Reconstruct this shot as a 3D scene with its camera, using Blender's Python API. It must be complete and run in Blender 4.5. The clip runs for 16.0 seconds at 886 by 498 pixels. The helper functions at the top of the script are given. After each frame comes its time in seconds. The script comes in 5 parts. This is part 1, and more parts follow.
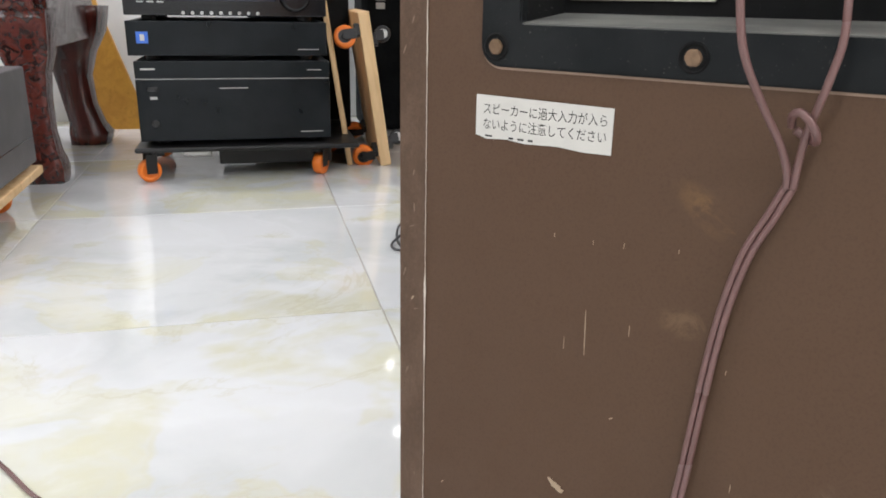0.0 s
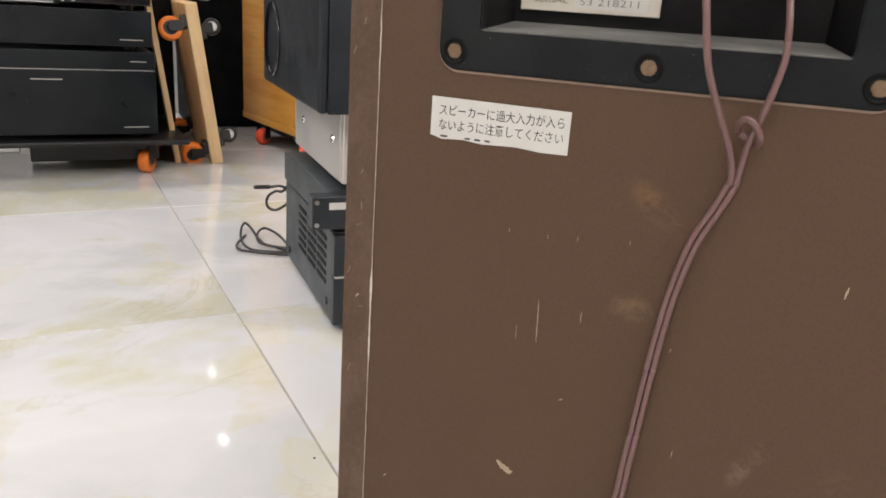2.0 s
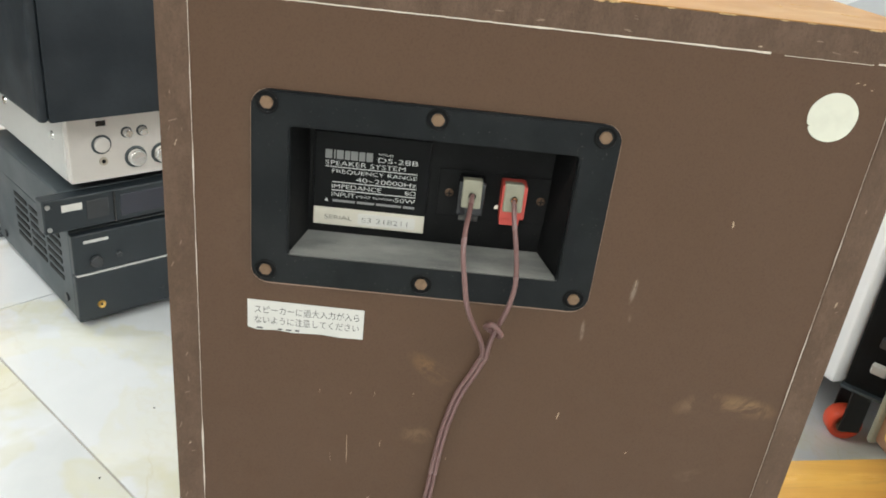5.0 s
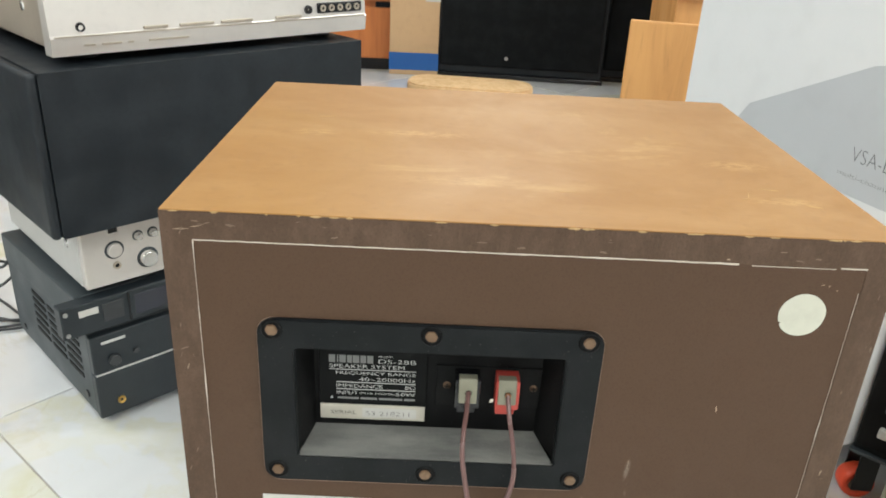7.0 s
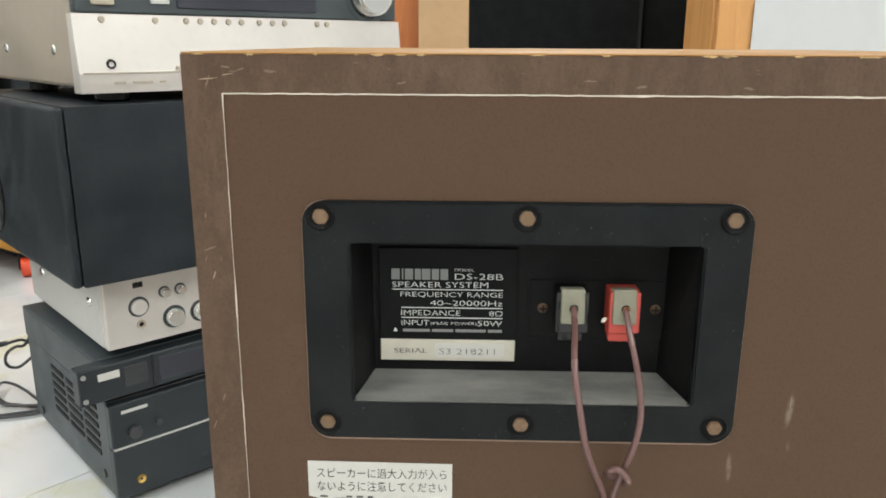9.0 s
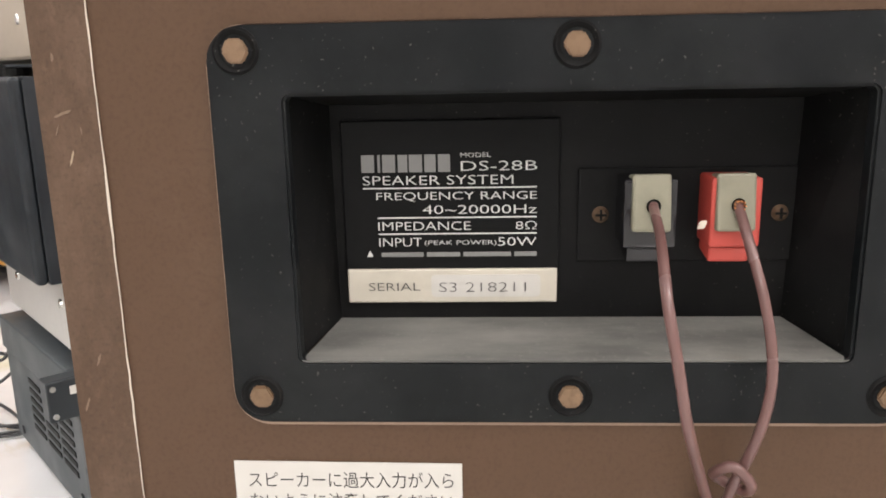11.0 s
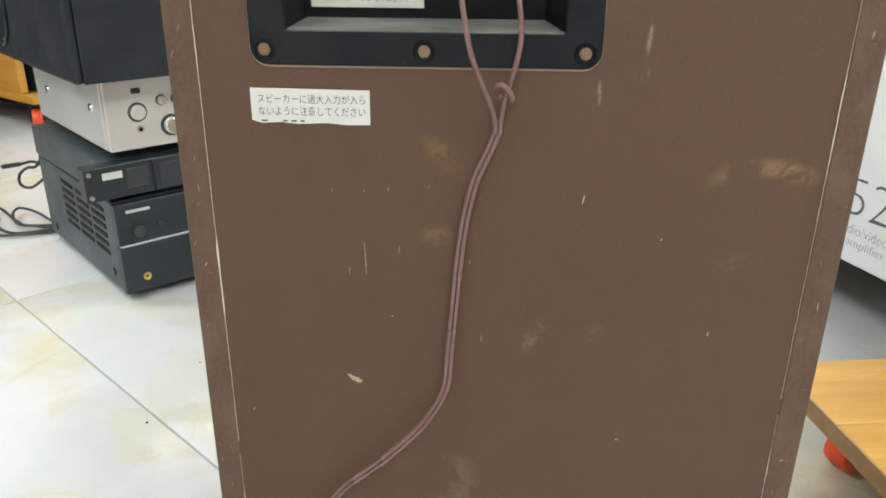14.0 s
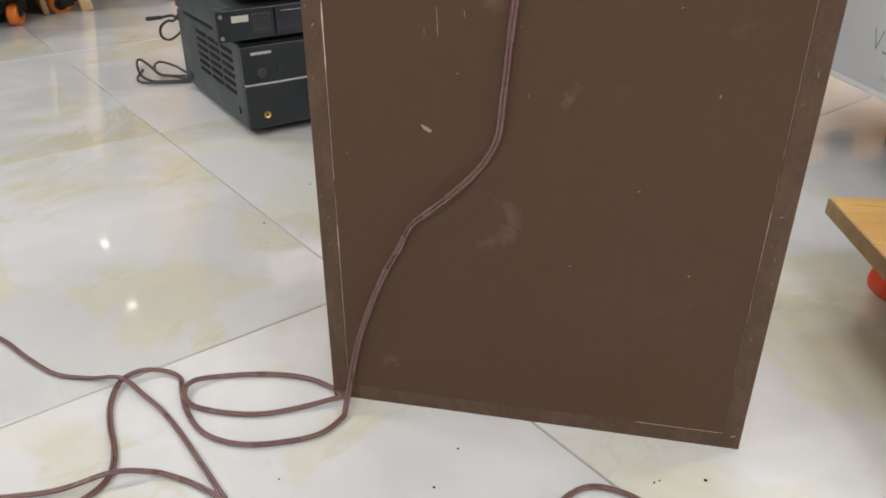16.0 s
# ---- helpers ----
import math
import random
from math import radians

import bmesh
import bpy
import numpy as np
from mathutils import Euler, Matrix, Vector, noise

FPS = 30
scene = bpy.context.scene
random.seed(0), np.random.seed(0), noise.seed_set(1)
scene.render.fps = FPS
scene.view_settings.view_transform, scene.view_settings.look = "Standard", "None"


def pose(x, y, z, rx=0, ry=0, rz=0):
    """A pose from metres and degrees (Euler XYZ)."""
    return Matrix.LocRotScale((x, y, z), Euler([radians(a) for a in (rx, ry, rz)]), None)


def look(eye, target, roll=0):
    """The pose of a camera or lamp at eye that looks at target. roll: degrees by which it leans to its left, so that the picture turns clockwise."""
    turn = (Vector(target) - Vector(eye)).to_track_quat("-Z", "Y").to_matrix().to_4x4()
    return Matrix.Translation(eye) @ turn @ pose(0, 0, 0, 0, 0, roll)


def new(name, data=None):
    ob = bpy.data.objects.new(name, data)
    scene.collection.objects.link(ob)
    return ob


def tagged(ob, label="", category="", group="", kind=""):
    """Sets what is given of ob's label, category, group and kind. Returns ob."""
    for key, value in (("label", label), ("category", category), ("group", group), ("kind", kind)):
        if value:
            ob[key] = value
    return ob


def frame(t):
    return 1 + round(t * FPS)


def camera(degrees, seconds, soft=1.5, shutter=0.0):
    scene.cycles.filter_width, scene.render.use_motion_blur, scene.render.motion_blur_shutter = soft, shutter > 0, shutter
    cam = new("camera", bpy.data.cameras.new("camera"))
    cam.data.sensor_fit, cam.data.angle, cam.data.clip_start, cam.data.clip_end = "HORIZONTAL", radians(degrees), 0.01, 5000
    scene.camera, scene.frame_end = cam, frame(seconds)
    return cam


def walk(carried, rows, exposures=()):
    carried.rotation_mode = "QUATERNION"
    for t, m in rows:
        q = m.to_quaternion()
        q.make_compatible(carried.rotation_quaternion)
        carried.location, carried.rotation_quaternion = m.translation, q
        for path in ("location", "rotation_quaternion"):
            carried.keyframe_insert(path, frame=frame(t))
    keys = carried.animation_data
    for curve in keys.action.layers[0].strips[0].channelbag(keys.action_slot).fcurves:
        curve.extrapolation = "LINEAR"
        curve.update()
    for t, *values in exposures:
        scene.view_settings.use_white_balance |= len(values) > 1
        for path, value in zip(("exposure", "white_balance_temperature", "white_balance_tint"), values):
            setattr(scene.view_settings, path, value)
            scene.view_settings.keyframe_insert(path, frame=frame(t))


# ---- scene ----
cam = camera(59.6, 16.0, soft=1.8)
PATH = [
    (0, (0.039, -0.255, 0.437), (-1.058, 1.3, -0.18), 1.0),
    (0.3, (0.041, -0.233, 0.429), (-1.029, 1.35, -0.163), 1.4),
    (0.6, (0.042, -0.24, 0.434), (-0.983, 1.37, -0.164), 1.8),
    (0.8, (0.045, -0.247, 0.43), (-0.956, 1.38, -0.161), 2.0),
    (0.9, (0.049, -0.254, 0.429), (-0.939, 1.382, -0.16), 2.4),
    (1, (0.036, -0.264, 0.426), (-0.93, 1.385, -0.164), 2.7),
    (1.5, (0.015, -0.286, 0.432), (-0.833, 1.423, -0.168), 3.3),
    (2, (-0.005, -0.29, 0.437), (-0.693, 1.489, -0.165), 3.9),
    (2.5, (-0.024, -0.292, 0.458), (-0.534, 1.533, -0.181), 4.5),
    (2.7, (-0.033, -0.3, 0.467), (-0.472, 1.537, -0.192), 4.5),
    (3, (-0.046, -0.313, 0.482), (-0.385, 1.531, -0.213), 4.9),
    (3.5, (-0.048, -0.332, 0.507), (-0.236, 1.51, -0.249), 5.7),
    (4, (-0.05, -0.346, 0.527), (-0.121, 1.489, -0.267), 6.7),
    (4.5, (-0.045, -0.346, 0.559), (-0.039, 1.475, -0.268), 6.6),
    (5, (-0.046, -0.328, 0.594), (0.018, 1.479, -0.26), 6.6),
    (5.2, (-0.05, -0.324, 0.61), (0.029, 1.482, -0.246), 6.2),
    (7.3, (-0.045, -0.311, 0.687), (-0.023, 1.521, -0.117), 2.5),
    (7.5, (-0.047, -0.315, 0.676), (-0.031, 1.532, -0.092), 2.2),
    (8, (-0.044, -0.31, 0.641), (-0.069, 1.574, -0.029), 1.3),
    (8.5, (-0.055, -0.296, 0.596), (-0.121, 1.618, 0.02), 0.4),
    (8.7, (-0.066, -0.288, 0.581), (-0.114, 1.635, 0.036), 0.4),
    (10.8, (-0.066, -0.173, 0.498), (-0.167, 1.771, 0.038), -1.3),
    (11, (-0.0635, -0.1735, 0.4965), (-0.166, 1.772, 0.041), -1.15),
    (11.5, (-0.062, -0.177, 0.492), (-0.123, 1.755, -0.025), -0.9),
    (12, (-0.061, -0.195, 0.483), (-0.098, 1.738, -0.028), -0.5),
    (12.5, (-0.053, -0.216, 0.477), (-0.094, 1.699, -0.098), -0.4),
    (13, (-0.037, -0.262, 0.479), (-0.084, 1.636, -0.151), -0.0),
    (13.5, (-0.027, -0.316, 0.476), (-0.087, 1.558, -0.22), 0.2),
    (14, (-0.017, -0.363, 0.471), (-0.102, 1.485, -0.288), 0.5),
    (14.5, (-0.006, -0.403, 0.456), (-0.128, 1.419, -0.359), 0.9),
    (15, (0.003, -0.439, 0.445), (-0.175, 1.352, -0.427), 1.1),
    (15.5, (0.019, -0.472, 0.433), (-0.244, 1.28, -0.495), 0.8),
    (16, (0.03, -0.488, 0.425), (-0.321, 1.23, -0.537), 0.0),
]
walk(cam, [(t, look(eye, target, roll)) for t, eye, target, roll in PATH],
     exposures=[(0, 0.08, 6200, 11), (0.5, 0.06, 6380, 12), (0.9, 0.02, 6420, 12), (1.5, -0.17, 6500, 13), (2.5, 0.24, 6750, 16), (4, 0.40, 6700, 10), (5, 0.26, 6270, 4), (8.5, 0.08, 6300, 4), (11, 0.42, 6700, 15), (12.5, 0.38, 6780, 16), (13.5, 0.38, 6550, 10), (14.5, 0.18, 6060, 1), (15, 0.22, 6250, 5), (15.5, -0.05, 6400, 8), (16, -0.33, 6550, 11)])

# ---- world and lights ----
world = bpy.data.worlds.new("world")
scene.world = world
world.use_nodes = True
world.node_tree.nodes["Background"].inputs[0].default_value = (0.8, 0.9, 1.0, 1)
world.node_tree.nodes["Background"].inputs[1].default_value = 0.05

TH = 49.2                       # turn of the room and its tiles against the cabinet
CU, SU = math.cos(radians(TH)), math.sin(radians(TH))
TILE0 = (-0.6415, 0.5577)         # one crossing of tile joints
CEIL = 2.7


def room(u, v, z=0.0):
    return Vector((u * CU - v * SU, u * SU + v * CU, z))


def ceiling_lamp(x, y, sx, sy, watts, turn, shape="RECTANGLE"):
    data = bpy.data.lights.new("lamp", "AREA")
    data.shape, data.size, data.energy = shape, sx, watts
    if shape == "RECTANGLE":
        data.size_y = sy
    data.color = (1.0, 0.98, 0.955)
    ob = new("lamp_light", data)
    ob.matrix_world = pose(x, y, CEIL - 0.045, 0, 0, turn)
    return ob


SPOTS = [(-3.9, 4.55), (-3.16, 3.73)]
# the long tubes are unseen, added as fill; places and watts are invented
FILL_TUBES = [(-1.9, -1.3, 16), (0.9, -1.7, 29), (-0.6, -3.4, 46), (1.9, 1.2, 36), (-2.3, 0.9, 32), (0.25, 3.3, 35), (-3.6, 0.4, 32), (3.2, -0.8, 56)]
for x, y in SPOTS:
    ceiling_lamp(x, y, 0.06, 0.06, 0.13, TH, "DISK")
for x, y, watts in FILL_TUBES:
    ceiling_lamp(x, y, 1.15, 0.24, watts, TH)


# ---- materials ----
class Mat:
    """A small wrapper to lay out node materials."""

    def __init__(self, name, color=(0.5, 0.5, 0.5), rough=0.5, metal=0.0, coat=0.0, spec=0.5):
        self.m = bpy.data.materials.new(name)
        self.m.use_nodes = True
        self.nt = self.m.node_tree
        self.b = self.nt.nodes["Principled BSDF"]
        self.put("Base Color", (*color, 1))
        self.put("Roughness", rough)
        self.put("Metallic", metal)
        self.put("Coat Weight", coat)
        self.put("Specular IOR Level", spec)
        self.color = self.rgb(color)
        self.co = None

    def put(self, socket, value):
        self.b.inputs[socket].default_value = value

    def node(self, kind, **kw):
        n = self.nt.nodes.new(kind)
        for k, v in kw.items():
            n.inputs[k.replace("_", " ")].default_value = v
        return n

    def link(self, a, b):
        self.nt.links.new(a, b)

    def rgb(self, color):
        n = self.nt.nodes.new("ShaderNodeRGB")
        n.outputs[0].default_value = (*color, 1)
        return n.outputs[0]

    def coords(self, scale=(1, 1, 1), random_shift=0.0):
        t = self.nt.nodes.new("ShaderNodeTexCoord")
        mp = self.nt.nodes.new("ShaderNodeMapping")
        mp.inputs["Scale"].default_value = scale
        self.link(t.outputs["Object"], mp.inputs["Vector"])
        if random_shift:
            info = self.nt.nodes.new("ShaderNodeObjectInfo")
            mul = self.nt.nodes.new("ShaderNodeVectorMath")
            mul.operation = "SCALE"
            mul.inputs[0].default_value = (random_shift, random_shift * 0.7, random_shift * 1.3)
            self.link(info.outputs["Random"], mul.inputs["Scale"])
            self.link(mul.outputs[0], mp.inputs["Location"])
        return mp.outputs[0]

    def noise(self, scale, detail=4, rough=0.55, distort=0.0, co=None):
        n = self.node("ShaderNodeTexNoise", Scale=scale, Detail=detail, Roughness=rough, Distortion=distort)
        self.link(co if co is not None else self.coords(), n.inputs["Vector"])
        return n.outputs["Fac"]

    def ramp(self, fac, stops):
        n = self.nt.nodes.new("ShaderNodeMapRange")
        n.interpolation_type = "SMOOTHSTEP"
        n.inputs["From Min"].default_value, n.inputs["From Max"].default_value = stops[0], stops[1]
        n.inputs["To Min"].default_value, n.inputs["To Max"].default_value = stops[2], stops[3]
        self.link(fac, n.inputs["Value"])
        return n.outputs[0]

    def math(self, op, a, b):
        n = self.nt.nodes.new("ShaderNodeMath")
        n.operation = op
        for i, v in enumerate((a, b)):
            if isinstance(v, (int, float)):
                n.inputs[i].default_value = v
            else:
                self.link(v, n.inputs[i])
        return n.outputs[0]

    def mix(self, fac, color):
        """Lay a colour over what is there, by fac."""
        n = self.nt.nodes.new("ShaderNodeMix")
        n.data_type = "RGBA"
        self.link(fac, n.inputs[0])
        self.link(self.color, n.inputs[6])
        n.inputs[7].default_value = (*color, 1)
        self.color = n.outputs[2]
        self.link(self.color, self.b.inputs["Base Color"])
        return self

    def rough(self, fac, lo, hi):
        self.link(self.ramp(fac, (0.3, 0.7, lo, hi)), self.b.inputs["Roughness"])
        return self

    def bump(self, fac, strength, distance=0.001):
        n = self.node("ShaderNodeBump", Strength=strength, Distance=distance)
        self.link(fac, n.inputs["Height"])
        self.link(n.outputs[0], self.b.inputs["Normal"])
        return self

    def spot(self, x, z, rx, rz, noise_fac, soft=0.6, turn=0.0):
        """A patch with a ragged edge on an upright board, as a factor."""
        t = self.nt.nodes.new("ShaderNodeTexCoord")
        shift = self.nt.nodes.new("ShaderNodeMapping")
        shift.inputs["Location"].default_value = (-x, 0, -z)
        self.link(t.outputs["Object"], shift.inputs["Vector"])
        mp = self.nt.nodes.new("ShaderNodeMapping")
        mp.vector_type = "TEXTURE"
        mp.inputs["Rotation"].default_value = (0, -radians(turn), 0)
        mp.inputs["Scale"].default_value = (rx, 1000, rz)
        self.link(shift.outputs[0], mp.inputs["Vector"])
        ln = self.nt.nodes.new("ShaderNodeVectorMath")
        ln.operation = "LENGTH"
        self.link(mp.outputs[0], ln.inputs[0])
        inside = self.ramp(ln.outputs["Value"], (1 - soft, 1.0, 1.0, 0.0))
        return self.math("MULTIPLY", inside, noise_fac)


def plain(name, color, rough=0.5, metal=0.0, vary=0.12, scale=60, bump=0.0, coat=0.0, spec=0.5, dust=0.0):
    """A painted, moulded or cast surface with two scales of variation."""
    m = Mat(name, color, rough, metal, coat, spec)
    big, fine = m.noise(scale * 0.12, 3), m.noise(scale, 5)
    m.mix(m.ramp(big, (0.35, 0.7, 0, vary)), tuple(min(1, c * 1.5 + 0.02) for c in color))
    m.mix(m.ramp(fine, (0.45, 0.75, 0, vary)), tuple(c * 0.55 for c in color))
    if dust:
        specks = m.math("MULTIPLY", m.ramp(m.noise(1100, 2, 0.4), (0.70, 0.76, 0, dust)), m.ramp(m.noise(35, 4, 0.6), (0.42, 0.6, 0.15, 1)))
        m.mix(specks, (0.30, 0.29, 0.26))
        m.mix(m.ramp(m.noise(22, 5, 0.65, 0.5), (0.50, 0.70, 0, dust * 0.06)), (0.20, 0.195, 0.18))
    m.rough(big, max(0.03, rough - 0.06), min(1, rough + 0.08))
    if bump:
        m.bump(fine, bump)
    return m.m


def wood(name, light, dark, axis="x", rough=0.45, scale=1.0, coat=0.0, grain=1.0):
    st = {"x": (2.2, 26, 26), "y": (26, 2.2, 26), "z": (26, 26, 2.2)}[axis]
    m = Mat(name, light, rough, coat=coat)
    co = m.coords(tuple(s * scale for s in st), 3.0)
    g1, g2 = m.noise(1.0, 5, 0.6, 1.2, co), m.noise(4.0, 6, 0.7, 0.5, co)
    m.mix(m.ramp(g1, (0.38, 0.68, 0, 0.8 * (0.5 + grain / 2))), dark)
    m.mix(m.ramp(g2, (0.5, 0.75, 0, 0.45 * grain)), tuple(c * 0.6 for c in dark))
    m.rough(g1, rough - 0.06, rough + 0.1)
    m.bump(g2, 0.12)
    return m.m


def panel_material():
    m = Mat("brown_painted_board", (0.089, 0.052, 0.032), 0.52, spec=0.18)
    big, mid, fine = m.noise(5, 4), m.noise(60, 5, 0.65), m.noise(900, 3)
    m.mix(m.ramp(big, (0.35, 0.7, 0, 0.25)), (0.098, 0.060, 0.041))
    m.mix(m.ramp(fine, (0.45, 0.7, 0, 0.25)), (0.055, 0.029, 0.018))
    rag = m.ramp(m.noise(70, 6, 0.7, 0.8), (0.42, 0.62, 0.0, 1.0))
    for x, z, rx, rz, turn, k, c in (
        (-0.032, 0.370, 0.019, 0.007, -36, 0.42, (0.24, 0.14, 0.06)), (-0.036, 0.329, 0.013, 0.007, 0, 0.35, (0.24, 0.16, 0.09)),
        (0.105, 0.366, 0.016, 0.007, 28, 0.35, (0.25, 0.17, 0.10)), (0.130, 0.366, 0.021, 0.008, -10, 0.5, (0.28, 0.18, 0.09)),
        (0.059, 0.427, 0.0018, 0.009, -4, 0.6, (0.3, 0.25, 0.2)), (0.0602, 0.414, 0.0013, 0.006, 0, 0.5, (0.3, 0.25, 0.2)),
        (0.0385, 0.402, 0.0014, 0.008, 3, 0.5, (0.3, 0.25, 0.2)), (0.115, 0.3185, 0.014, 0.007, 10, 0.2, (0.22, 0.17, 0.12)),
        (0.0125, 0.271, 0.005, 0.010, -20, 0.35, (0.26, 0.2, 0.15)), (0.0175, 0.280, 0.006, 0.006, -30, 0.3, (0.26, 0.2, 0.15)),
        (0.046, 0.276, 0.008, 0.008, 0, 0.14, (0.3, 0.24, 0.18)), (-0.113, 0.043, 0.011, 0.009, 0, 0.3, (0.2, 0.17, 0.14)),
        (-0.118, 0.452, 0.030, 0.060, 0, 0.06, (0.2, 0.15, 0.11)), (0.07, 0.12, 0.09, 0.07, 20, 0.06, (0.16, 0.12, 0.09)),
    ):
        m.mix(m.math("MULTIPLY", m.spot(x, z, rx, rz, rag, 0.75, turn), k), c)
    ring = m.spot(-0.036, 0.178, 0.026, 0.026, rag, 0.35)
    hole = m.spot(-0.046, 0.181, 0.022, 0.022, 1.0, 0.3)
    m.mix(m.math("MULTIPLY", m.math("SUBTRACT", ring, hole), 0.3), (0.2, 0.16, 0.13))
    m.rough(mid, 0.42, 0.6)
    m.bump(fine, 0.10, 0.0006)
    return m.m


def veneer_material():
    m = Mat("worn_teak_veneer", (0.375, 0.195, 0.058), 0.44)
    co = m.coords((3, 9, 9))
    broad, streak, fine = m.noise(6.5, 5, 0.6, 0.6), m.noise(2.2, 6, 0.65, 0.5, co), m.noise(160, 4, 0.7)
    m.mix(m.ramp(broad, (0.36, 0.68, 0, 0.7)), (0.315, 0.152, 0.042))
    m.mix(m.ramp(streak, (0.48, 0.72, 0, 0.55)), (0.43, 0.245, 0.095))
    worn = m.math("MULTIPLY", m.ramp(m.noise(17, 6, 0.7, 0.4, m.coords((0.55, 1, 1))), (0.56, 0.68, 0, 1)), m.ramp(broad, (0.42, 0.6, 1, 0.25)))
    m.mix(m.math("MULTIPLY", worn, 0.6), (0.50, 0.31, 0.12))
    m.mix(m.ramp(fine, (0.5, 0.75, 0, 0.22)), (0.24, 0.11, 0.035))
    for x, y, rx, ry, k in ((-0.115, 0.13, 0.020, 0.010, 0.6), (-0.055, 0.135, 0.045, 0.010, 0.55), (-0.03, 0.055, 0.05, 0.012, 0.3), (0.122, 0.10, 0.026, 0.012, 0.5), (0.128, 0.045, 0.028, 0.008, 0.55)):
        t = m.nt.nodes.new("ShaderNodeTexCoord")
        mp = m.nt.nodes.new("ShaderNodeMapping")
        mp.inputs["Location"].default_value = (-x / rx, -y / ry, 0)
        mp.inputs["Scale"].default_value = (1 / rx, 1 / ry, 0)
        m.link(t.outputs["Object"], mp.inputs["Vector"])
        ln = m.nt.nodes.new("ShaderNodeVectorMath")
        ln.operation = "LENGTH"
        m.link(mp.outputs[0], ln.inputs[0])
        patch = m.math("MULTIPLY", m.ramp(ln.outputs["Value"], (0.2, 1.0, 1.0, 0.0)), m.ramp(m.noise(60, 6, 0.7, 0, co), (0.42, 0.58, 0, 1)))
        m.mix(m.math("MULTIPLY", patch, k), (0.56, 0.35, 0.14))
    m.rough(broad, 0.36, 0.54)
    m.bump(fine, 0.10, 0.0006)
    return m.m


def edge_material():
    m = Mat("brown_chipboard_edge", (0.088, 0.053, 0.034), 0.6, spec=0.25)
    co = m.coords((1, 1, 0.5))
    f1, f2, f3 = m.noise(420, 6, 0.8, 0, co), m.noise(70, 5, 0.7, 0, co), m.noise(900, 3)
    m.mix(m.ramp(f2, (0.4, 0.7, 0, 0.65)), (0.145, 0.092, 0.063))
    m.mix(m.ramp(f1, (0.48, 0.68, 0, 0.30)), (0.17, 0.110, 0.072))
    m.mix(m.ramp(f3, (0.5, 0.7, 0, 0.35)), (0.045, 0.027, 0.018))
    m.bump(f1, 0.5, 0.001)
    return m.m


def dusty_plastic():
    m = Mat("black_plastic_under_dust", (0.030, 0.033, 0.034), 0.5)
    co = m.coords((0.35, 1, 1))
    st, wipe, gr = m.noise(55, 6, 0.62, 0.1, co), m.noise(14, 4, 0.55, 0.1, co), m.noise(700, 3)
    m.mix(m.ramp(st, (0.28, 0.72, 0.28, 0.82)), (0.255, 0.25, 0.225))
    m.mix(m.ramp(wipe, (0.44, 0.64, 0, 0.55)), (0.125, 0.128, 0.122))
    m.mix(m.ramp(gr, (0.55, 0.75, 0, 0.15)), (0.30, 0.29, 0.26))
    m.put("Roughness", 0.75)
    return m.m


def marble():
    m = Mat("polished_marble_look_tile", (0.675, 0.685, 0.70), 0.07, coat=0.4)
    m.put("Coat Roughness", 0.03)
    co = m.coords((1, 1, 1), 23.0)
    cloud = m.noise(3.2, 5, 0.52, 0.7, co)
    patch = m.noise(4.4, 4, 0.55, 0.5, co)
    haze = m.noise(11, 6, 0.62, 0.6, co)
    m.mix(m.ramp(cloud, (0.42, 0.66, 0, 0.8)), (0.55, 0.57, 0.575))
    m.mix(m.ramp(haze, (0.45, 0.72, 0, 0.45)), (0.66, 0.67, 0.665))
    inside = m.math("MULTIPLY", m.ramp(patch, (0.51, 0.63, 0, 0.9)), m.ramp(haze, (0.3, 0.6, 0.5, 1)))
    m.mix(inside, (0.62, 0.605, 0.455))
    rim = m.math("ABSOLUTE", m.math("SUBTRACT", patch, 0.548), 0)
    m.mix(m.math("MULTIPLY", m.ramp(rim, (0.0, 0.035, 0.4, 0.0)), m.ramp(cloud, (0.4, 0.58, 0.05, 1))), (0.60, 0.575, 0.39))
    white = m.math("ABSOLUTE", m.math("SUBTRACT", cloud, 0.44), 0)
    m.mix(m.ramp(white, (0.0, 0.03, 0.22, 0.0)), (0.74, 0.76, 0.78))
    crack = m.math("ABSOLUTE", m.math("SUBTRACT", m.noise(2.1, 7, 0.6, 1.4, co), 0.5), 0)
    m.mix(m.math("MULTIPLY", m.ramp(crack, (0.0, 0.012, 0.5, 0.0)), m.ramp(patch, (0.42, 0.6, 0.0, 1.0))), (0.56, 0.53, 0.40))
    pale = m.noise(1.7, 6, 0.6, 1.0, co)
    m.mix(m.ramp(pale, (0.52, 0.60, 0, 0.45)), (0.735, 0.745, 0.755))
    m.link(m.ramp(m.noise(14, 4), (0.3, 0.7, 0.05, 0.10)), m.b.inputs["Roughness"])
    m.bump(m.noise(38, 2, 0.4), 0.05, 0.0008)
    return m.m


def carved_wood():
    m = Mat("carved_red_lacquered_wood", (0.105, 0.016, 0.010), 0.24, coat=0.4)
    cut, grain = m.noise(34, 3, 0.5, 2.2), m.noise(120, 4)
    # shade in the carved hollows is painted into the colour
    m.mix(m.ramp(cut, (0.40, 0.52, 0.85, 0.0)), (0.018, 0.005, 0.004))
    m.mix(m.ramp(grain, (0.5, 0.75, 0, 0.4)), (0.17, 0.035, 0.018))
    m.bump(m.ramp(cut, (0.40, 0.56, 0.0, 1.0)), 0.9, 0.006)
    return m.m


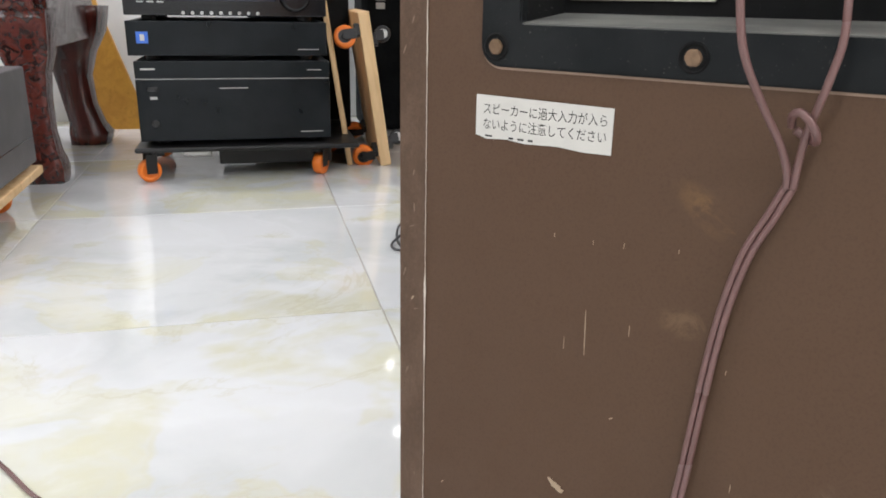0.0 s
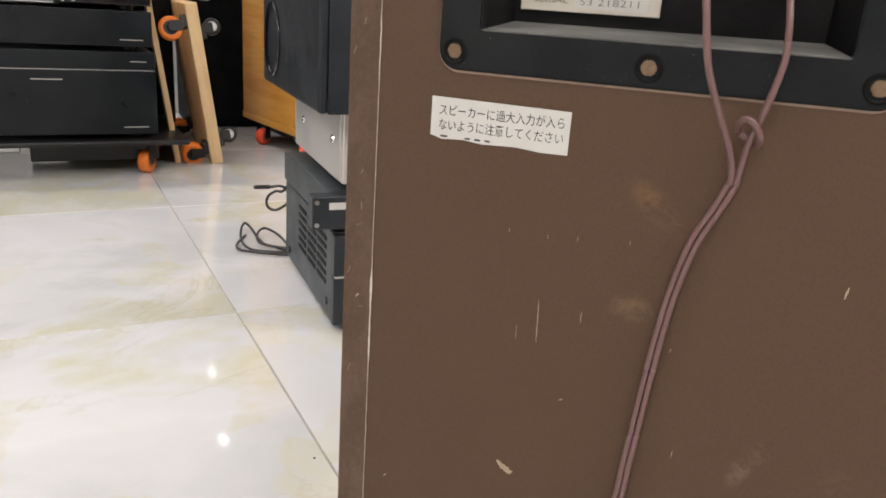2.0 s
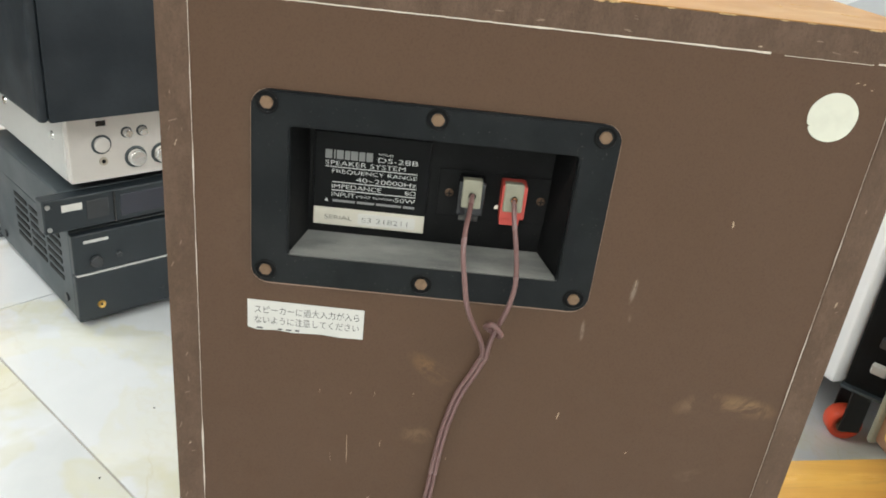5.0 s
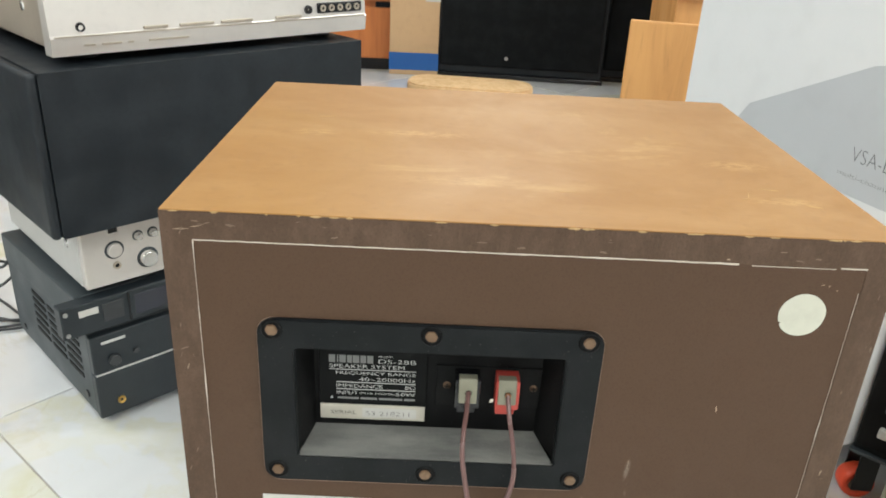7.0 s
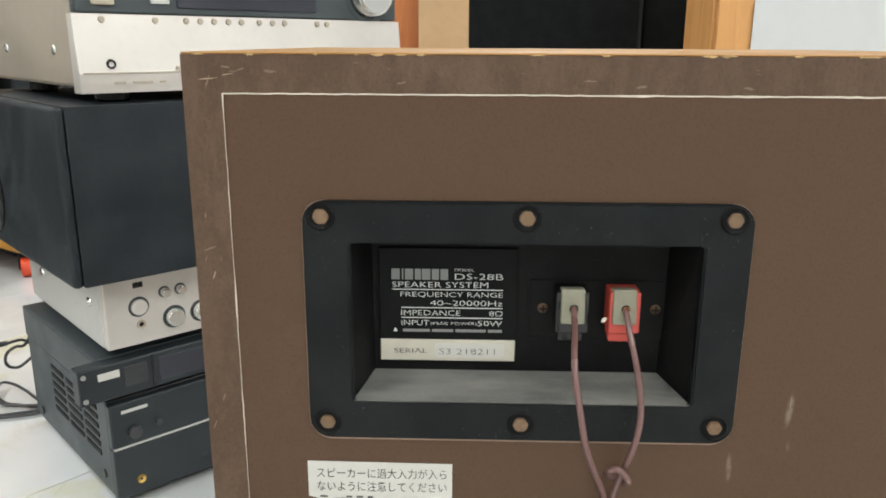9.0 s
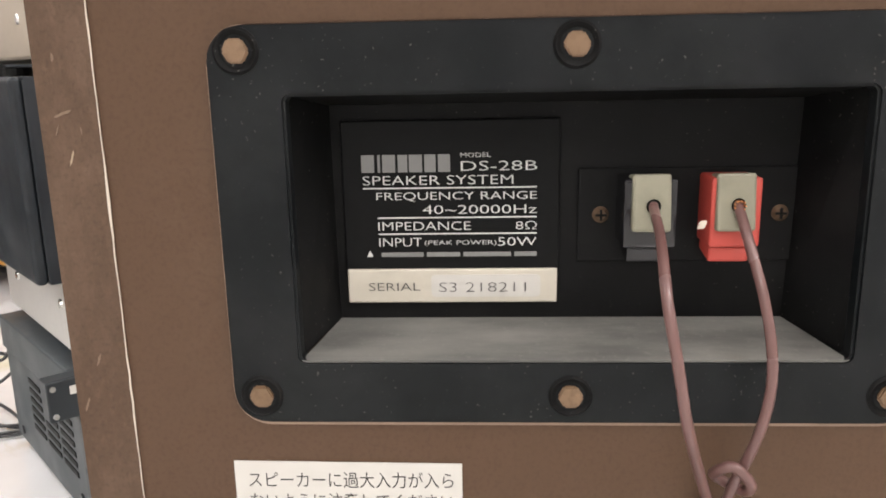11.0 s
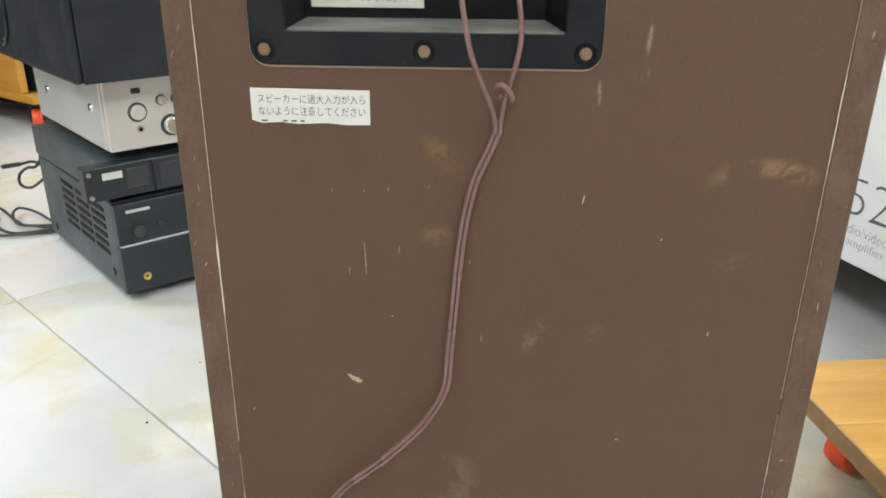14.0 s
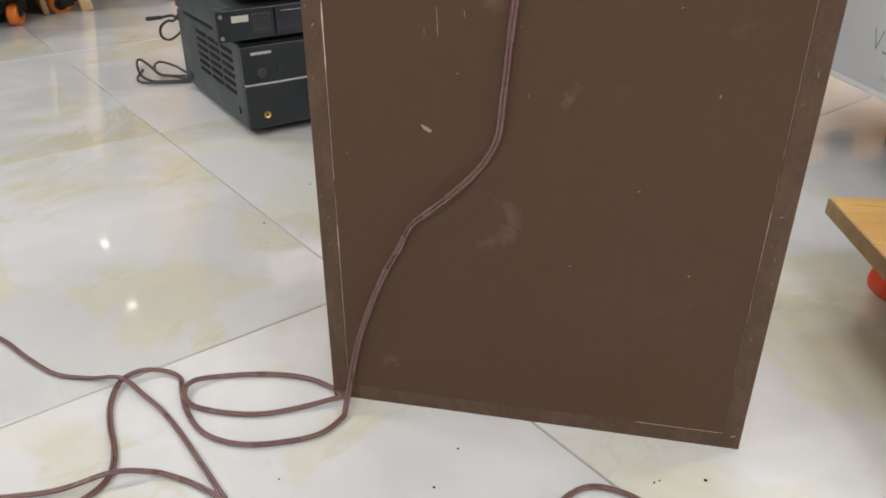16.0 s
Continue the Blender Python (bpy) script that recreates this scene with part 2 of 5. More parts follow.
def glow(name, color, strength):
    m = Mat(name, color)
    m.put("Emission Color", (*color, 1))
    m.put("Emission Strength", strength)
    return m.m


M = dict(
    panel=panel_material(), edge=edge_material(), dust=dusty_plastic(), tile=marble(),
    veneer=veneer_material(),
    side_veneer=wood("teak_veneer", (0.40, 0.19, 0.05), (0.27, 0.11, 0.03), "z", 0.4, 1.2),
    scrape=plain("bare_scraped_veneer", (0.50, 0.33, 0.15), 0.7, vary=0.3, scale=300),
    rim_wear=plain("rubbed_chipboard", (0.17, 0.118, 0.080), 0.8, vary=0.35, scale=300),
    chip=plain("bare_chipped_white", (0.58, 0.51, 0.43), 0.8, vary=0.3, scale=300),
    routed=plain("bare_routed_rim", (0.27, 0.19, 0.14), 0.8, vary=0.4, scale=200),
    chip_warm=plain("bare_chipped_tan", (0.36, 0.275, 0.19), 0.8, vary=0.3, scale=300),
    black=plain("black_moulded_plastic", (0.0046, 0.0060, 0.0070), 0.42, vary=0.25, scale=300, bump=0.06, spec=0.18, dust=0.3),
    # darker copy of the black plastic, with the recess shade in its colour
    black_in=plain("black_plastic_shaded", (0.0036, 0.0037, 0.0039), 0.5, vary=0.2, scale=200, spec=0.12, dust=0.3),
    plate=plain("black_name_plate", (0.0040, 0.0042, 0.0045), 0.45, vary=0.1, spec=0.12),
    white_ink=plain("white_ink", (0.60, 0.60, 0.58), 0.6, vary=0.1, scale=400),
    grey_ink=plain("grey_ink", (0.20, 0.20, 0.195), 0.6, vary=0.1, scale=400),
    black_ink=plain("black_ink", (0.045, 0.043, 0.042), 0.6, vary=0.1),
    cream_metal=plain("brushed_plate", (0.53, 0.495, 0.42), 0.4, 0.25, 0.2, 80),
    paper=plain("off_white_paper", (0.53, 0.515, 0.48), 0.75, vary=0.15, scale=50),
    disc=plain("aged_cream_sticker", (0.56, 0.55, 0.46), 0.7, vary=0.25, scale=70),
    rust=plain("brown_rusty_bolt", (0.17, 0.105, 0.060), 0.55, 0.3, 0.5, 500, 0.3),
    screw=plain("rusty_screw", (0.12, 0.075, 0.045), 0.5, 0.6, 0.5, 500),
    cream=plain("yellowed_plastic", (0.215, 0.205, 0.15), 0.5, vary=0.25, scale=200),
    red=plain("red_plastic", (0.46, 0.060, 0.045), 0.4, vary=0.2, scale=200),
    dark=plain("dark_grey_plastic", (0.03, 0.032, 0.035), 0.35, vary=0.25, scale=200),
    cable=plain("mauve_brown_cable_sheath", (0.145, 0.076, 0.070), 0.28, vary=0.2, scale=120),
    copper=plain("bare_copper_strands", (0.75, 0.33, 0.15), 0.35, 1.0, 0.3, 300),
    grout=plain("grey_tile_joint", (0.44, 0.41, 0.36), 0.9, vary=0.3, scale=40),
    blackmetal=plain("blue_black_painted_metal", (0.0045, 0.0072, 0.0095), 0.33, 0.0, 0.2, 120, 0.03, spec=0.28),
    greymetal=plain("dark_grey_painted_metal", (0.046, 0.057, 0.063), 0.45, 0.0, 0.2, 120, 0.03),
    slate=plain("blue_grey_black_fascia", (0.015, 0.0205, 0.025), 0.40, 0.0, 0.2, 120, 0.03),
    gloss=plain("black_gloss_plastic", (0.008, 0.008, 0.01), 0.12, vary=0.2, scale=40),
    vinyl=plain("black_vinyl_veneer", (0.0115, 0.0155, 0.0200), 0.48, vary=0.3, scale=160, bump=0.1, spec=0.35),
    silver=plain("silver_painted_metal", (0.60, 0.59, 0.57), 0.38, 0.35, 0.1, 90),
    ivory=plain("champagne_aluminium_face", (0.67, 0.63, 0.59), 0.36, 0.45, 0.08, 90),
    champagne=plain("champagne_metal", (0.46, 0.40, 0.325), 0.36, 0.45, 0.1, 90),
    chrome=plain("chromed_metal", (0.72, 0.71, 0.69), 0.22, 1.0, 0.1, 90),
    gold=plain("gold_plated_jack", (0.80, 0.52, 0.16), 0.3, 1.0, 0.1, 90),
    pine=wood("pine_board", (0.72, 0.50, 0.27), (0.60, 0.38, 0.18), "z", 0.55, 1.0),
    plywood=wood("yellow_varnished_plywood", (0.56, 0.285, 0.045), (0.45, 0.21, 0.03), "y", 0.35, 0.8, 0.2),
    plank=wood("varnished_plank", (0.68, 0.39, 0.085), (0.54, 0.28, 0.055), "x", 0.33, 0.9, 0.25),
    plank_edge=wood("plank_end_grain", (0.40, 0.29, 0.15), (0.30, 0.20, 0.10), "x", 0.6, 0.9),
    orangewood=wood("orange_cabinet_wood", (0.50, 0.17, 0.045), (0.40, 0.12, 0.03), "z", 0.35, 0.8),
    tanwood=wood("tan_board", (0.62, 0.32, 0.11), (0.52, 0.25, 0.08), "z", 0.45, 0.5),
    mahogany=wood("dark_red_lacquered_wood", (0.105, 0.016, 0.010), (0.02, 0.005, 0.004), "z", 0.22, 0.7, 0.5),
    carved=carved_wood(),
    orange=plain("orange_polyurethane_tyre", (0.85, 0.20, 0.02), 0.4, vary=0.2, scale=60),
    redwheel=plain("red_polyurethane_tyre", (0.80, 0.085, 0.03), 0.4, vary=0.2, scale=60),
    steel=plain("zinc_steel", (0.50, 0.50, 0.49), 0.35, 1.0, 0.2, 90),
    blacksteel=plain("black_steel_bracket", (0.012, 0.012, 0.013), 0.4, 0.3, 0.2, 90),
    wall=plain("white_wall_paint", (0.76, 0.76, 0.76), 0.7, vary=0.08, scale=12),
    ceil=plain("white_ceiling_paint", (0.82, 0.82, 0.81), 0.8, vary=0.05, scale=10),
    green=plain("green_print", (0.16, 0.26, 0.03), 0.5, vary=0.2),
    carton=plain("white_printed_carton", (0.83, 0.84, 0.85), 0.55, vary=0.08, scale=20),
    carton_grey=plain("pale_grey_print", (0.58, 0.60, 0.625), 0.5, vary=0.1, scale=20),
    carton_ink=plain("dark_grey_print", (0.12, 0.13, 0.14), 0.5, vary=0.1),
    cardboard=plain("brown_cardboard", (0.50, 0.33, 0.18), 0.75, vary=0.15, scale=30),
    blue=plain("blue_tape", (0.02, 0.10, 0.32), 0.35, vary=0.1),
    bluelabel=plain("blue_sticker", (0.05, 0.16, 0.62), 0.4, vary=0.1),
    cloth=plain("black_bag_cloth", (0.005, 0.006, 0.007), 0.9, vary=0.3, scale=150, bump=0.2, spec=0.15),
    grey_side=plain("grey_component_metal", (0.12, 0.115, 0.12), 0.4, 0.3, 0.15, 80),
    copperpanel=plain("coppery_chassis", (0.32, 0.17, 0.095), 0.4, 0.7, 0.3, 120),
    display=plain("dark_display_window", (0.03, 0.032, 0.045), 0.10, vary=0.1),
    lamp=glow("lit_diffuser", (1.0, 0.97, 0.93), 6.0),
)


# ---- mesh helpers ----
def thing(name, m, label, category, group="", kind=""):
    ob = new(name)
    ob.empty_display_size = 0.05
    ob.matrix_world = m
    return tagged(ob, label, category, group, kind)


def part(name, bm, material, parent=None, label="", smooth=False):
    me = bpy.data.meshes.new(name)
    bm.normal_update()
    bm.to_mesh(me)
    bm.free()
    me.materials.append(M[material] if isinstance(material, str) else material)
    if smooth:
        me.polygons.foreach_set("use_smooth", [True] * len(me.polygons))
    ob = new(name, me)
    if parent is not None:
        ob.parent = parent
    return tagged(ob, label)


def box(lo, hi, bevel=0.0, bm=None, seg=2, m=None):
    """A box between two corners, its edges rounded."""
    own = bmesh.new()
    bmesh.ops.create_cube(own, size=1)
    lo, hi = Vector(lo), Vector(hi)
    for v in own.verts:
        v.co = Vector(((lo[i] + hi[i]) / 2 + v.co[i] * (hi[i] - lo[i]) for i in range(3)))
    if bevel:
        bmesh.ops.bevel(own, geom=own.edges[:], offset=bevel, segments=seg, affect="EDGES", profile=0.5)
    return merge(own, bm, m)


def merge(own, bm, m=None):
    if m is not None:
        own.transform(m)
    if bm is None:
        return own
    me = bpy.data.meshes.new("tmp")
    own.to_mesh(me)
    own.free()
    bm.from_mesh(me)
    bpy.data.meshes.remove(me)
    return bm


AXES = {"x": pose(0, 0, 0, 0, 90, 0), "y": pose(0, 0, 0, -90, 0, 0), "z": Matrix.Identity(4)}


def lathe(profile, at=(0, 0, 0), axis="z", seg=24, bm=None):
    """A turned form: rows of (radius, height along the axis)."""
    own = bmesh.new()
    rings = []
    for r, h in profile:
        if r < 1e-6:
            rings.append([own.verts.new((0, 0, h))])
        else:
            rings.append([own.verts.new((r * math.cos(2 * math.pi * i / seg), r * math.sin(2 * math.pi * i / seg), h)) for i in range(seg)])
    for a, b in zip(rings, rings[1:]):
        for i in range(seg):
            j = (i + 1) % seg
            vs = [a[i % len(a)], a[j % len(a)], b[j % len(b)], b[i % len(b)]]
            vs = list(dict.fromkeys(vs))
            if len(vs) > 2:
                own.faces.new(vs)
    bmesh.ops.recalc_face_normals(own, faces=own.faces[:])
    return merge(own, bm, Matrix.Translation(at) @ AXES[axis])


def disc(r, h, at, axis="z", seg=24, bm=None, round_=0.0):
    e = round_ or min(r, h) * 0.12
    return lathe([(0, 0), (r - e, 0), (r, e), (r, h - e), (r - e, h), (0, h)], at, axis, seg, bm)


def spline(points, per=10):
    """A smooth line through points."""
    P = [Vector(p) for p in points]
    P = [2 * P[0] - P[1]] + P + [2 * P[-1] - P[-2]]
    out = []
    for i in range(1, len(P) - 2):
        a, b, c, d = P[i - 1 : i + 3]
        for k in range(per):
            t = k / per
            out.append(0.5 * (2 * b + (c - a) * t + (2 * a - 5 * b + 4 * c - d) * t * t + (3 * b - a - 3 * c + d) * t ** 3))
    out.append(P[-2])
    return out


def tube(points, r, bm=None, seg=8, shift=0.0, side=Vector((0, 0, 1)), caps=True, flat=1.0):
    """A tube along points, moved sideways by shift (for the second lead of a twin cable)."""
    own = bmesh.new()
    rings = []
    n = len(points)
    for i, p in enumerate(points):
        t = (points[min(i + 1, n - 1)] - points[max(i - 1, 0)]).normalized()
        a = side.cross(t)
        a = a.normalized() if a.length > 1e-4 else t.orthogonal().normalized()
        b = t.cross(a)
        c = p + a * shift
        rings.append([own.verts.new(c + a * r * math.cos(2 * math.pi * k / seg) + b * r * flat * math.sin(2 * math.pi * k / seg)) for k in range(seg)])
    for a, b in zip(rings, rings[1:]):
        for k in range(seg):
            own.faces.new((a[k], a[(k + 1) % seg], b[(k + 1) % seg], b[k]))
    if caps:
        own.faces.new(rings[0][::-1])
        own.faces.new(rings[-1])
    bmesh.ops.recalc_face_normals(own, faces=own.faces[:])
    return merge(own, bm)


def prism(outline, depth, m, bm=None, bevel=0.0):
    """A plate with a free outline (x, y), as thick as depth along z, laid by m."""
    own = bmesh.new()
    f = own.faces.new([own.verts.new((x, y, 0)) for x, y in outline])
    ext = bmesh.ops.extrude_face_region(own, geom=[f])
    for v in ext["geom"]:
        if isinstance(v, bmesh.types.BMVert):
            v.co.z += depth
    bmesh.ops.recalc_face_normals(own, faces=own.faces[:])
    if bevel:
        bmesh.ops.bevel(own, geom=own.edges[:], offset=bevel, segments=2, affect="EDGES")
    return merge(own, bm, m)


BACK = pose(0, 0, 0, 90, 0, 0)           # a drawing laid on a face that looks to -y


def lettering(body, x0, z0, x1, z1, y, parent, material, name="lettering", thin=0.0, m=None):
    """Words in the built-in font, fitted between two corners on a face that looks to -y."""
    cu = bpy.data.curves.new("words", "FONT")
    cu.body = body
    cu.resolution_u = 3
    cu.offset = -thin
    ob = new("words", cu)
    bpy.context.view_layer.update()
    me = bpy.data.meshes.new_from_object(ob.evaluated_get(bpy.context.evaluated_depsgraph_get()))
    bpy.data.objects.remove(ob)
    bpy.data.curves.remove(cu)
    bm = bmesh.new()
    bm.from_mesh(me)
    bpy.data.meshes.remove(me)
    xs, ys = [v.co.x for v in bm.verts], [v.co.y for v in bm.verts]
    ax, bx, ay, by = min(xs), max(xs), min(ys), max(ys)
    for v in bm.verts:
        v.co = Vector((x0 + (v.co.x - ax) / (bx - ax) * (x1 - x0), (v.co.y - ay) / (by - ay) * (z1 - z0) + z0, 0))
    bm.transform((m or Matrix.Identity(4)) @ Matrix.Translation((0, y, 0)) @ BACK)
    return part(name, bm, material, parent)


def rounded(x0, z0, x1, z1, r, n=6):
    out = []
    for cx, cz, a0 in ((x1 - r, z1 - r, 0), (x0 + r, z1 - r, 90), (x0 + r, z0 + r, 180), (x1 - r, z0 + r, 270)):
        out += [(cx + r * math.cos(radians(a0 + 90 * k / n)), cz + r * math.sin(radians(a0 + 90 * k / n))) for k in range(n + 1)]
    return out


def frame_plate(outer, inner, y0, y1, bm=None):
    """A plate with an opening: two outlines with as many points, between y0 (front) and y1."""
    own = bmesh.new()
    rows = [[own.verts.new((x, y, z)) for x, z in line] for line, y in ((outer, y1), (outer, y0), (inner, y0), (inner, y1))]
    n = len(outer)
    for a, b in zip(rows, rows[1:] + rows[:1]):
        for i in range(n):
            own.faces.new((a[i], a[(i + 1) % n], b[(i + 1) % n], b[i]))
    bmesh.ops.recalc_face_normals(own, faces=own.faces[:])
    return merge(own, bm)


def ragged(x, z, length, width, angle, rng):
    """The outline of a chip or scratch."""
    n, pts = 7, []
    for s in (1, -1):
        for i in range(n + 1):
            t = (i / n if s > 0 else 1 - i / n) - 0.5
            w = width * 0.5 * (1 - (2 * abs(t)) ** 3) * rng.uniform(0.4, 1.2)
            a, b = t * length, s * max(w, width * 0.05)
            pts.append((x + a * math.cos(angle) - b * math.sin(angle), z + a * math.sin(angle) + b * math.cos(angle)))
    return pts


# ---- the room ----
U0, U1, V0, V1 = -4.6, 4.6, -4.2, 6.6
ROOM = pose(0, 0, 0, 0, 0, TH)
floor = part("floor", box((U0, V0, -0.10), (U1, V1, -0.003)), "grout")
floor.matrix_world = ROOM
tagged(floor, "polished cream-white marble-look floor tiles with thin grey joints", "floor", kind="structure")
ceiling = part("ceiling", box((U0, V0, CEIL), (U1, V1, CEIL + 0.1)), "ceil")
ceiling.matrix_world = ROOM
tagged(ceiling, "plain white painted ceiling of the shop", "ceiling", kind="structure")
for nm, lo, hi in (("wall_north", (U0, V1, -0.003), (U1, V1 + 0.12, CEIL)), ("wall_south", (U0, V0 - 0.12, -0.003), (U1, V0, CEIL)),
                   ("wall_west", (U0 - 0.12, V0, -0.003), (U0, V1, CEIL)), ("wall_east", (U1, V0, -0.003), (U1 + 0.12, V1, CEIL))):
    w = part(nm, box(lo, hi), "wall")
    w.matrix_world = ROOM
    tagged(w, "plain white painted wall of the shop", "wall", kind="structure")
pillar = part("partition", box((-1.9, 2.78, -0.003), (0.55, 2.9, 0.86), 0.006), "wall")
pillar.matrix_world = ROOM
tagged(pillar, "low white painted partition behind the stacked equipment", "partition", kind="structure")

for x, y in SPOTS:
    t = thing("ceiling_spot", pose(x, y, CEIL, 0, 0, TH), "round white recessed ceiling spot, lit", "ceiling light", "ceiling spots")
    part("rim", lathe([(0.035, 0), (0.055, -0.004), (0.055, -0.018), (0.035, -0.022), (0.035, 0)], seg=32), "ceil", t)
    part("diffuser", disc(0.034, 0.012, (0, 0, -0.016), seg=32), "lamp", t, "glowing diffuser")
# bodies for the added fill tubes, none of them seen
for x, y, watts in FILL_TUBES:
    t = thing("fill_ceiling_light", pose(x, y, CEIL, 0, 0, TH), "long white ceiling light with a lit diffuser, unseen and added as fill", "ceiling light", "ceiling lights")
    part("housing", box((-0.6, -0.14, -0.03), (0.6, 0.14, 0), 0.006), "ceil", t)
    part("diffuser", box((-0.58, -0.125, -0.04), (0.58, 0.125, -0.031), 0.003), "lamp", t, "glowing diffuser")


# ---- the loudspeaker cabinet seen from behind ----
W, H, D = 0.164, 0.558, 0.255       # half width, height, depth
SX, SZ0, SZ1 = 0.150, 0.014, 0.544  # the seam round the back board
PX0, PX1, PZ0, PZ1 = -0.124, 0.038, 0.413, 0.5065
OX0, OX1, OZ0, OZ1 = -0.107, 0.021, 0.429, 0.491
rng = random.Random(4)


def loudspeaker():
    sp = thing("loudspeaker", pose(0, 0, 0), "brown-backed wooden loudspeaker cabinet with worn teak-veneer top, standing on the floor", "loudspeaker")
    g = 0.00001
    # sides, top and bottom are boards; their back ends show as a brown rim
    for nm, lo, hi in (("side_panel", (-W, 0, 0), (-SX - g, D, H - 0.0008)), ("side_panel", (SX + g, 0, 0), (W, D, H - 0.0008)),
                       ("top_board", (-SX, 0, SZ1 + g), (SX, D, H - 0.0008)), ("bottom_board", (-SX, 0, 0), (SX, D, SZ0 - g))):
        part(nm, box(lo, hi), "edge", sp, "brown painted chipboard edge")
    top = part("top_veneer", box((-W, 0.0003, H - 0.00075), (W, D, H), 0.0003, seg=1), "veneer", sp, "worn orange-tan teak veneer")
    for s in (-1, 1):
        part("side_veneer", box((s * W - 0.0002, 0.004, 0.001), (s * W + 0.0003, D, H - 0.001)), "side_veneer", sp, "orange-brown teak veneer")
    part("front_baffle", box((-SX, D - 0.02, SZ0), (SX, D - 0.003, SZ1), 0.001), "vinyl", sp, "black front baffle")
    # back board with the opening for the terminal plate
    outer = [(-SX, SZ0), (SX, SZ0), (SX, SZ1), (-SX, SZ1)]
    bx0, bx1, bz0, bz1 = PX0 + 0.004, PX1 - 0.004, PZ0 + 0.004, PZ1 - 0.004
    inner = [(bx0, bz0), (bx1, bz0), (bx1, bz1), (bx0, bz1)]
    back = part("back_panel", frame_plate(outer, inner, 0.0002, 0.015), "panel", sp, "brown painted back board with scuffs and stains")
    part("routed_edge", frame_plate(rounded(PX0 - 0.0004, PZ0 - 0.0011, PX1 + 0.0004, PZ1 + 0.0002, 0.009), rounded(PX0 - 0.0002, PZ0 - 0.0002, PX1 + 0.0002, PZ1 + 0.0002, 0.008), -0.0001, 0.004), "routed", back, "bare routed rim round the plate")

    # chipped paint along the seam
    def seam(name, pts, wmin, wmax, bias=0.0):
        bm = bmesh.new()
        n = 90
        a, b = [], []
        for i in range(n + 1):
            t = i / n
            x, z = pts[0][0] + (pts[1][0] - pts[0][0]) * t, pts[0][1] + (pts[1][1] - pts[0][1]) * t
            k = max(0.0, noise.noise(Vector((x * 45 + z * 38, 3.1 * bias, 0.7)))) ** 2 * 2.2
            w = wmin + (wmax - wmin) * min(1, k) * rng.uniform(0.5, 1.0)
            dx, dz = (0, 1) if abs(pts[1][0] - pts[0][0]) > abs(pts[1][1] - pts[0][1]) else (1, 0)
            j = rng.uniform(-0.0001, 0.0001)
            a.append(bm.verts.new((x + dx * (w / 2 + j), -0.0002, z + dz * (w / 2 + j))))
            b.append(bm.verts.new((x - dx * (w / 2 - j), -0.0002, z - dz * (w / 2 - j))))
        for i in range(n):
            bm.faces.new((a[i], a[i + 1], b[i + 1], b[i]))
        bm.normal_update()
        bmesh.ops.solidify(bm, geom=bm.faces[:], thickness=-0.0003)
        part(name, bm, "chip", back, "white chipped paint line")
    seam("seam_line", ((-SX, SZ1), (0.092, SZ1)), 0.0005, 0.0012, 1)
    seam("seam_line", ((0.098, SZ1 - 0.0005), (0.136, SZ1 - 0.0005)), 0.0002, 0.0003, 2)
    seam("seam_line", ((0.138, SZ1), (0.150, SZ1)), 0.0006, 0.0010, 3)
    seam("seam_line", ((-SX, 0.20), (-SX, SZ1)), 0.00015, 0.0017, 4)
    seam("seam_line", ((-SX, 0.03), (-SX, 0.19)), 0.00005, 0.0007, 5)
    seam("seam_line", ((SX - 0.0012, 0.24), (SX - 0.0012, SZ1 - 0.012)), 0.00008, 0.0009, 6)
    seam("seam_line", ((SX - 0.0006, 0.06), (SX - 0.0010, 0.23)), 0.00004, 0.0006, 7)
    seam("seam_line", ((0.085, SZ0), (0.150, SZ0)), 0.00008, 0.0006, 8)

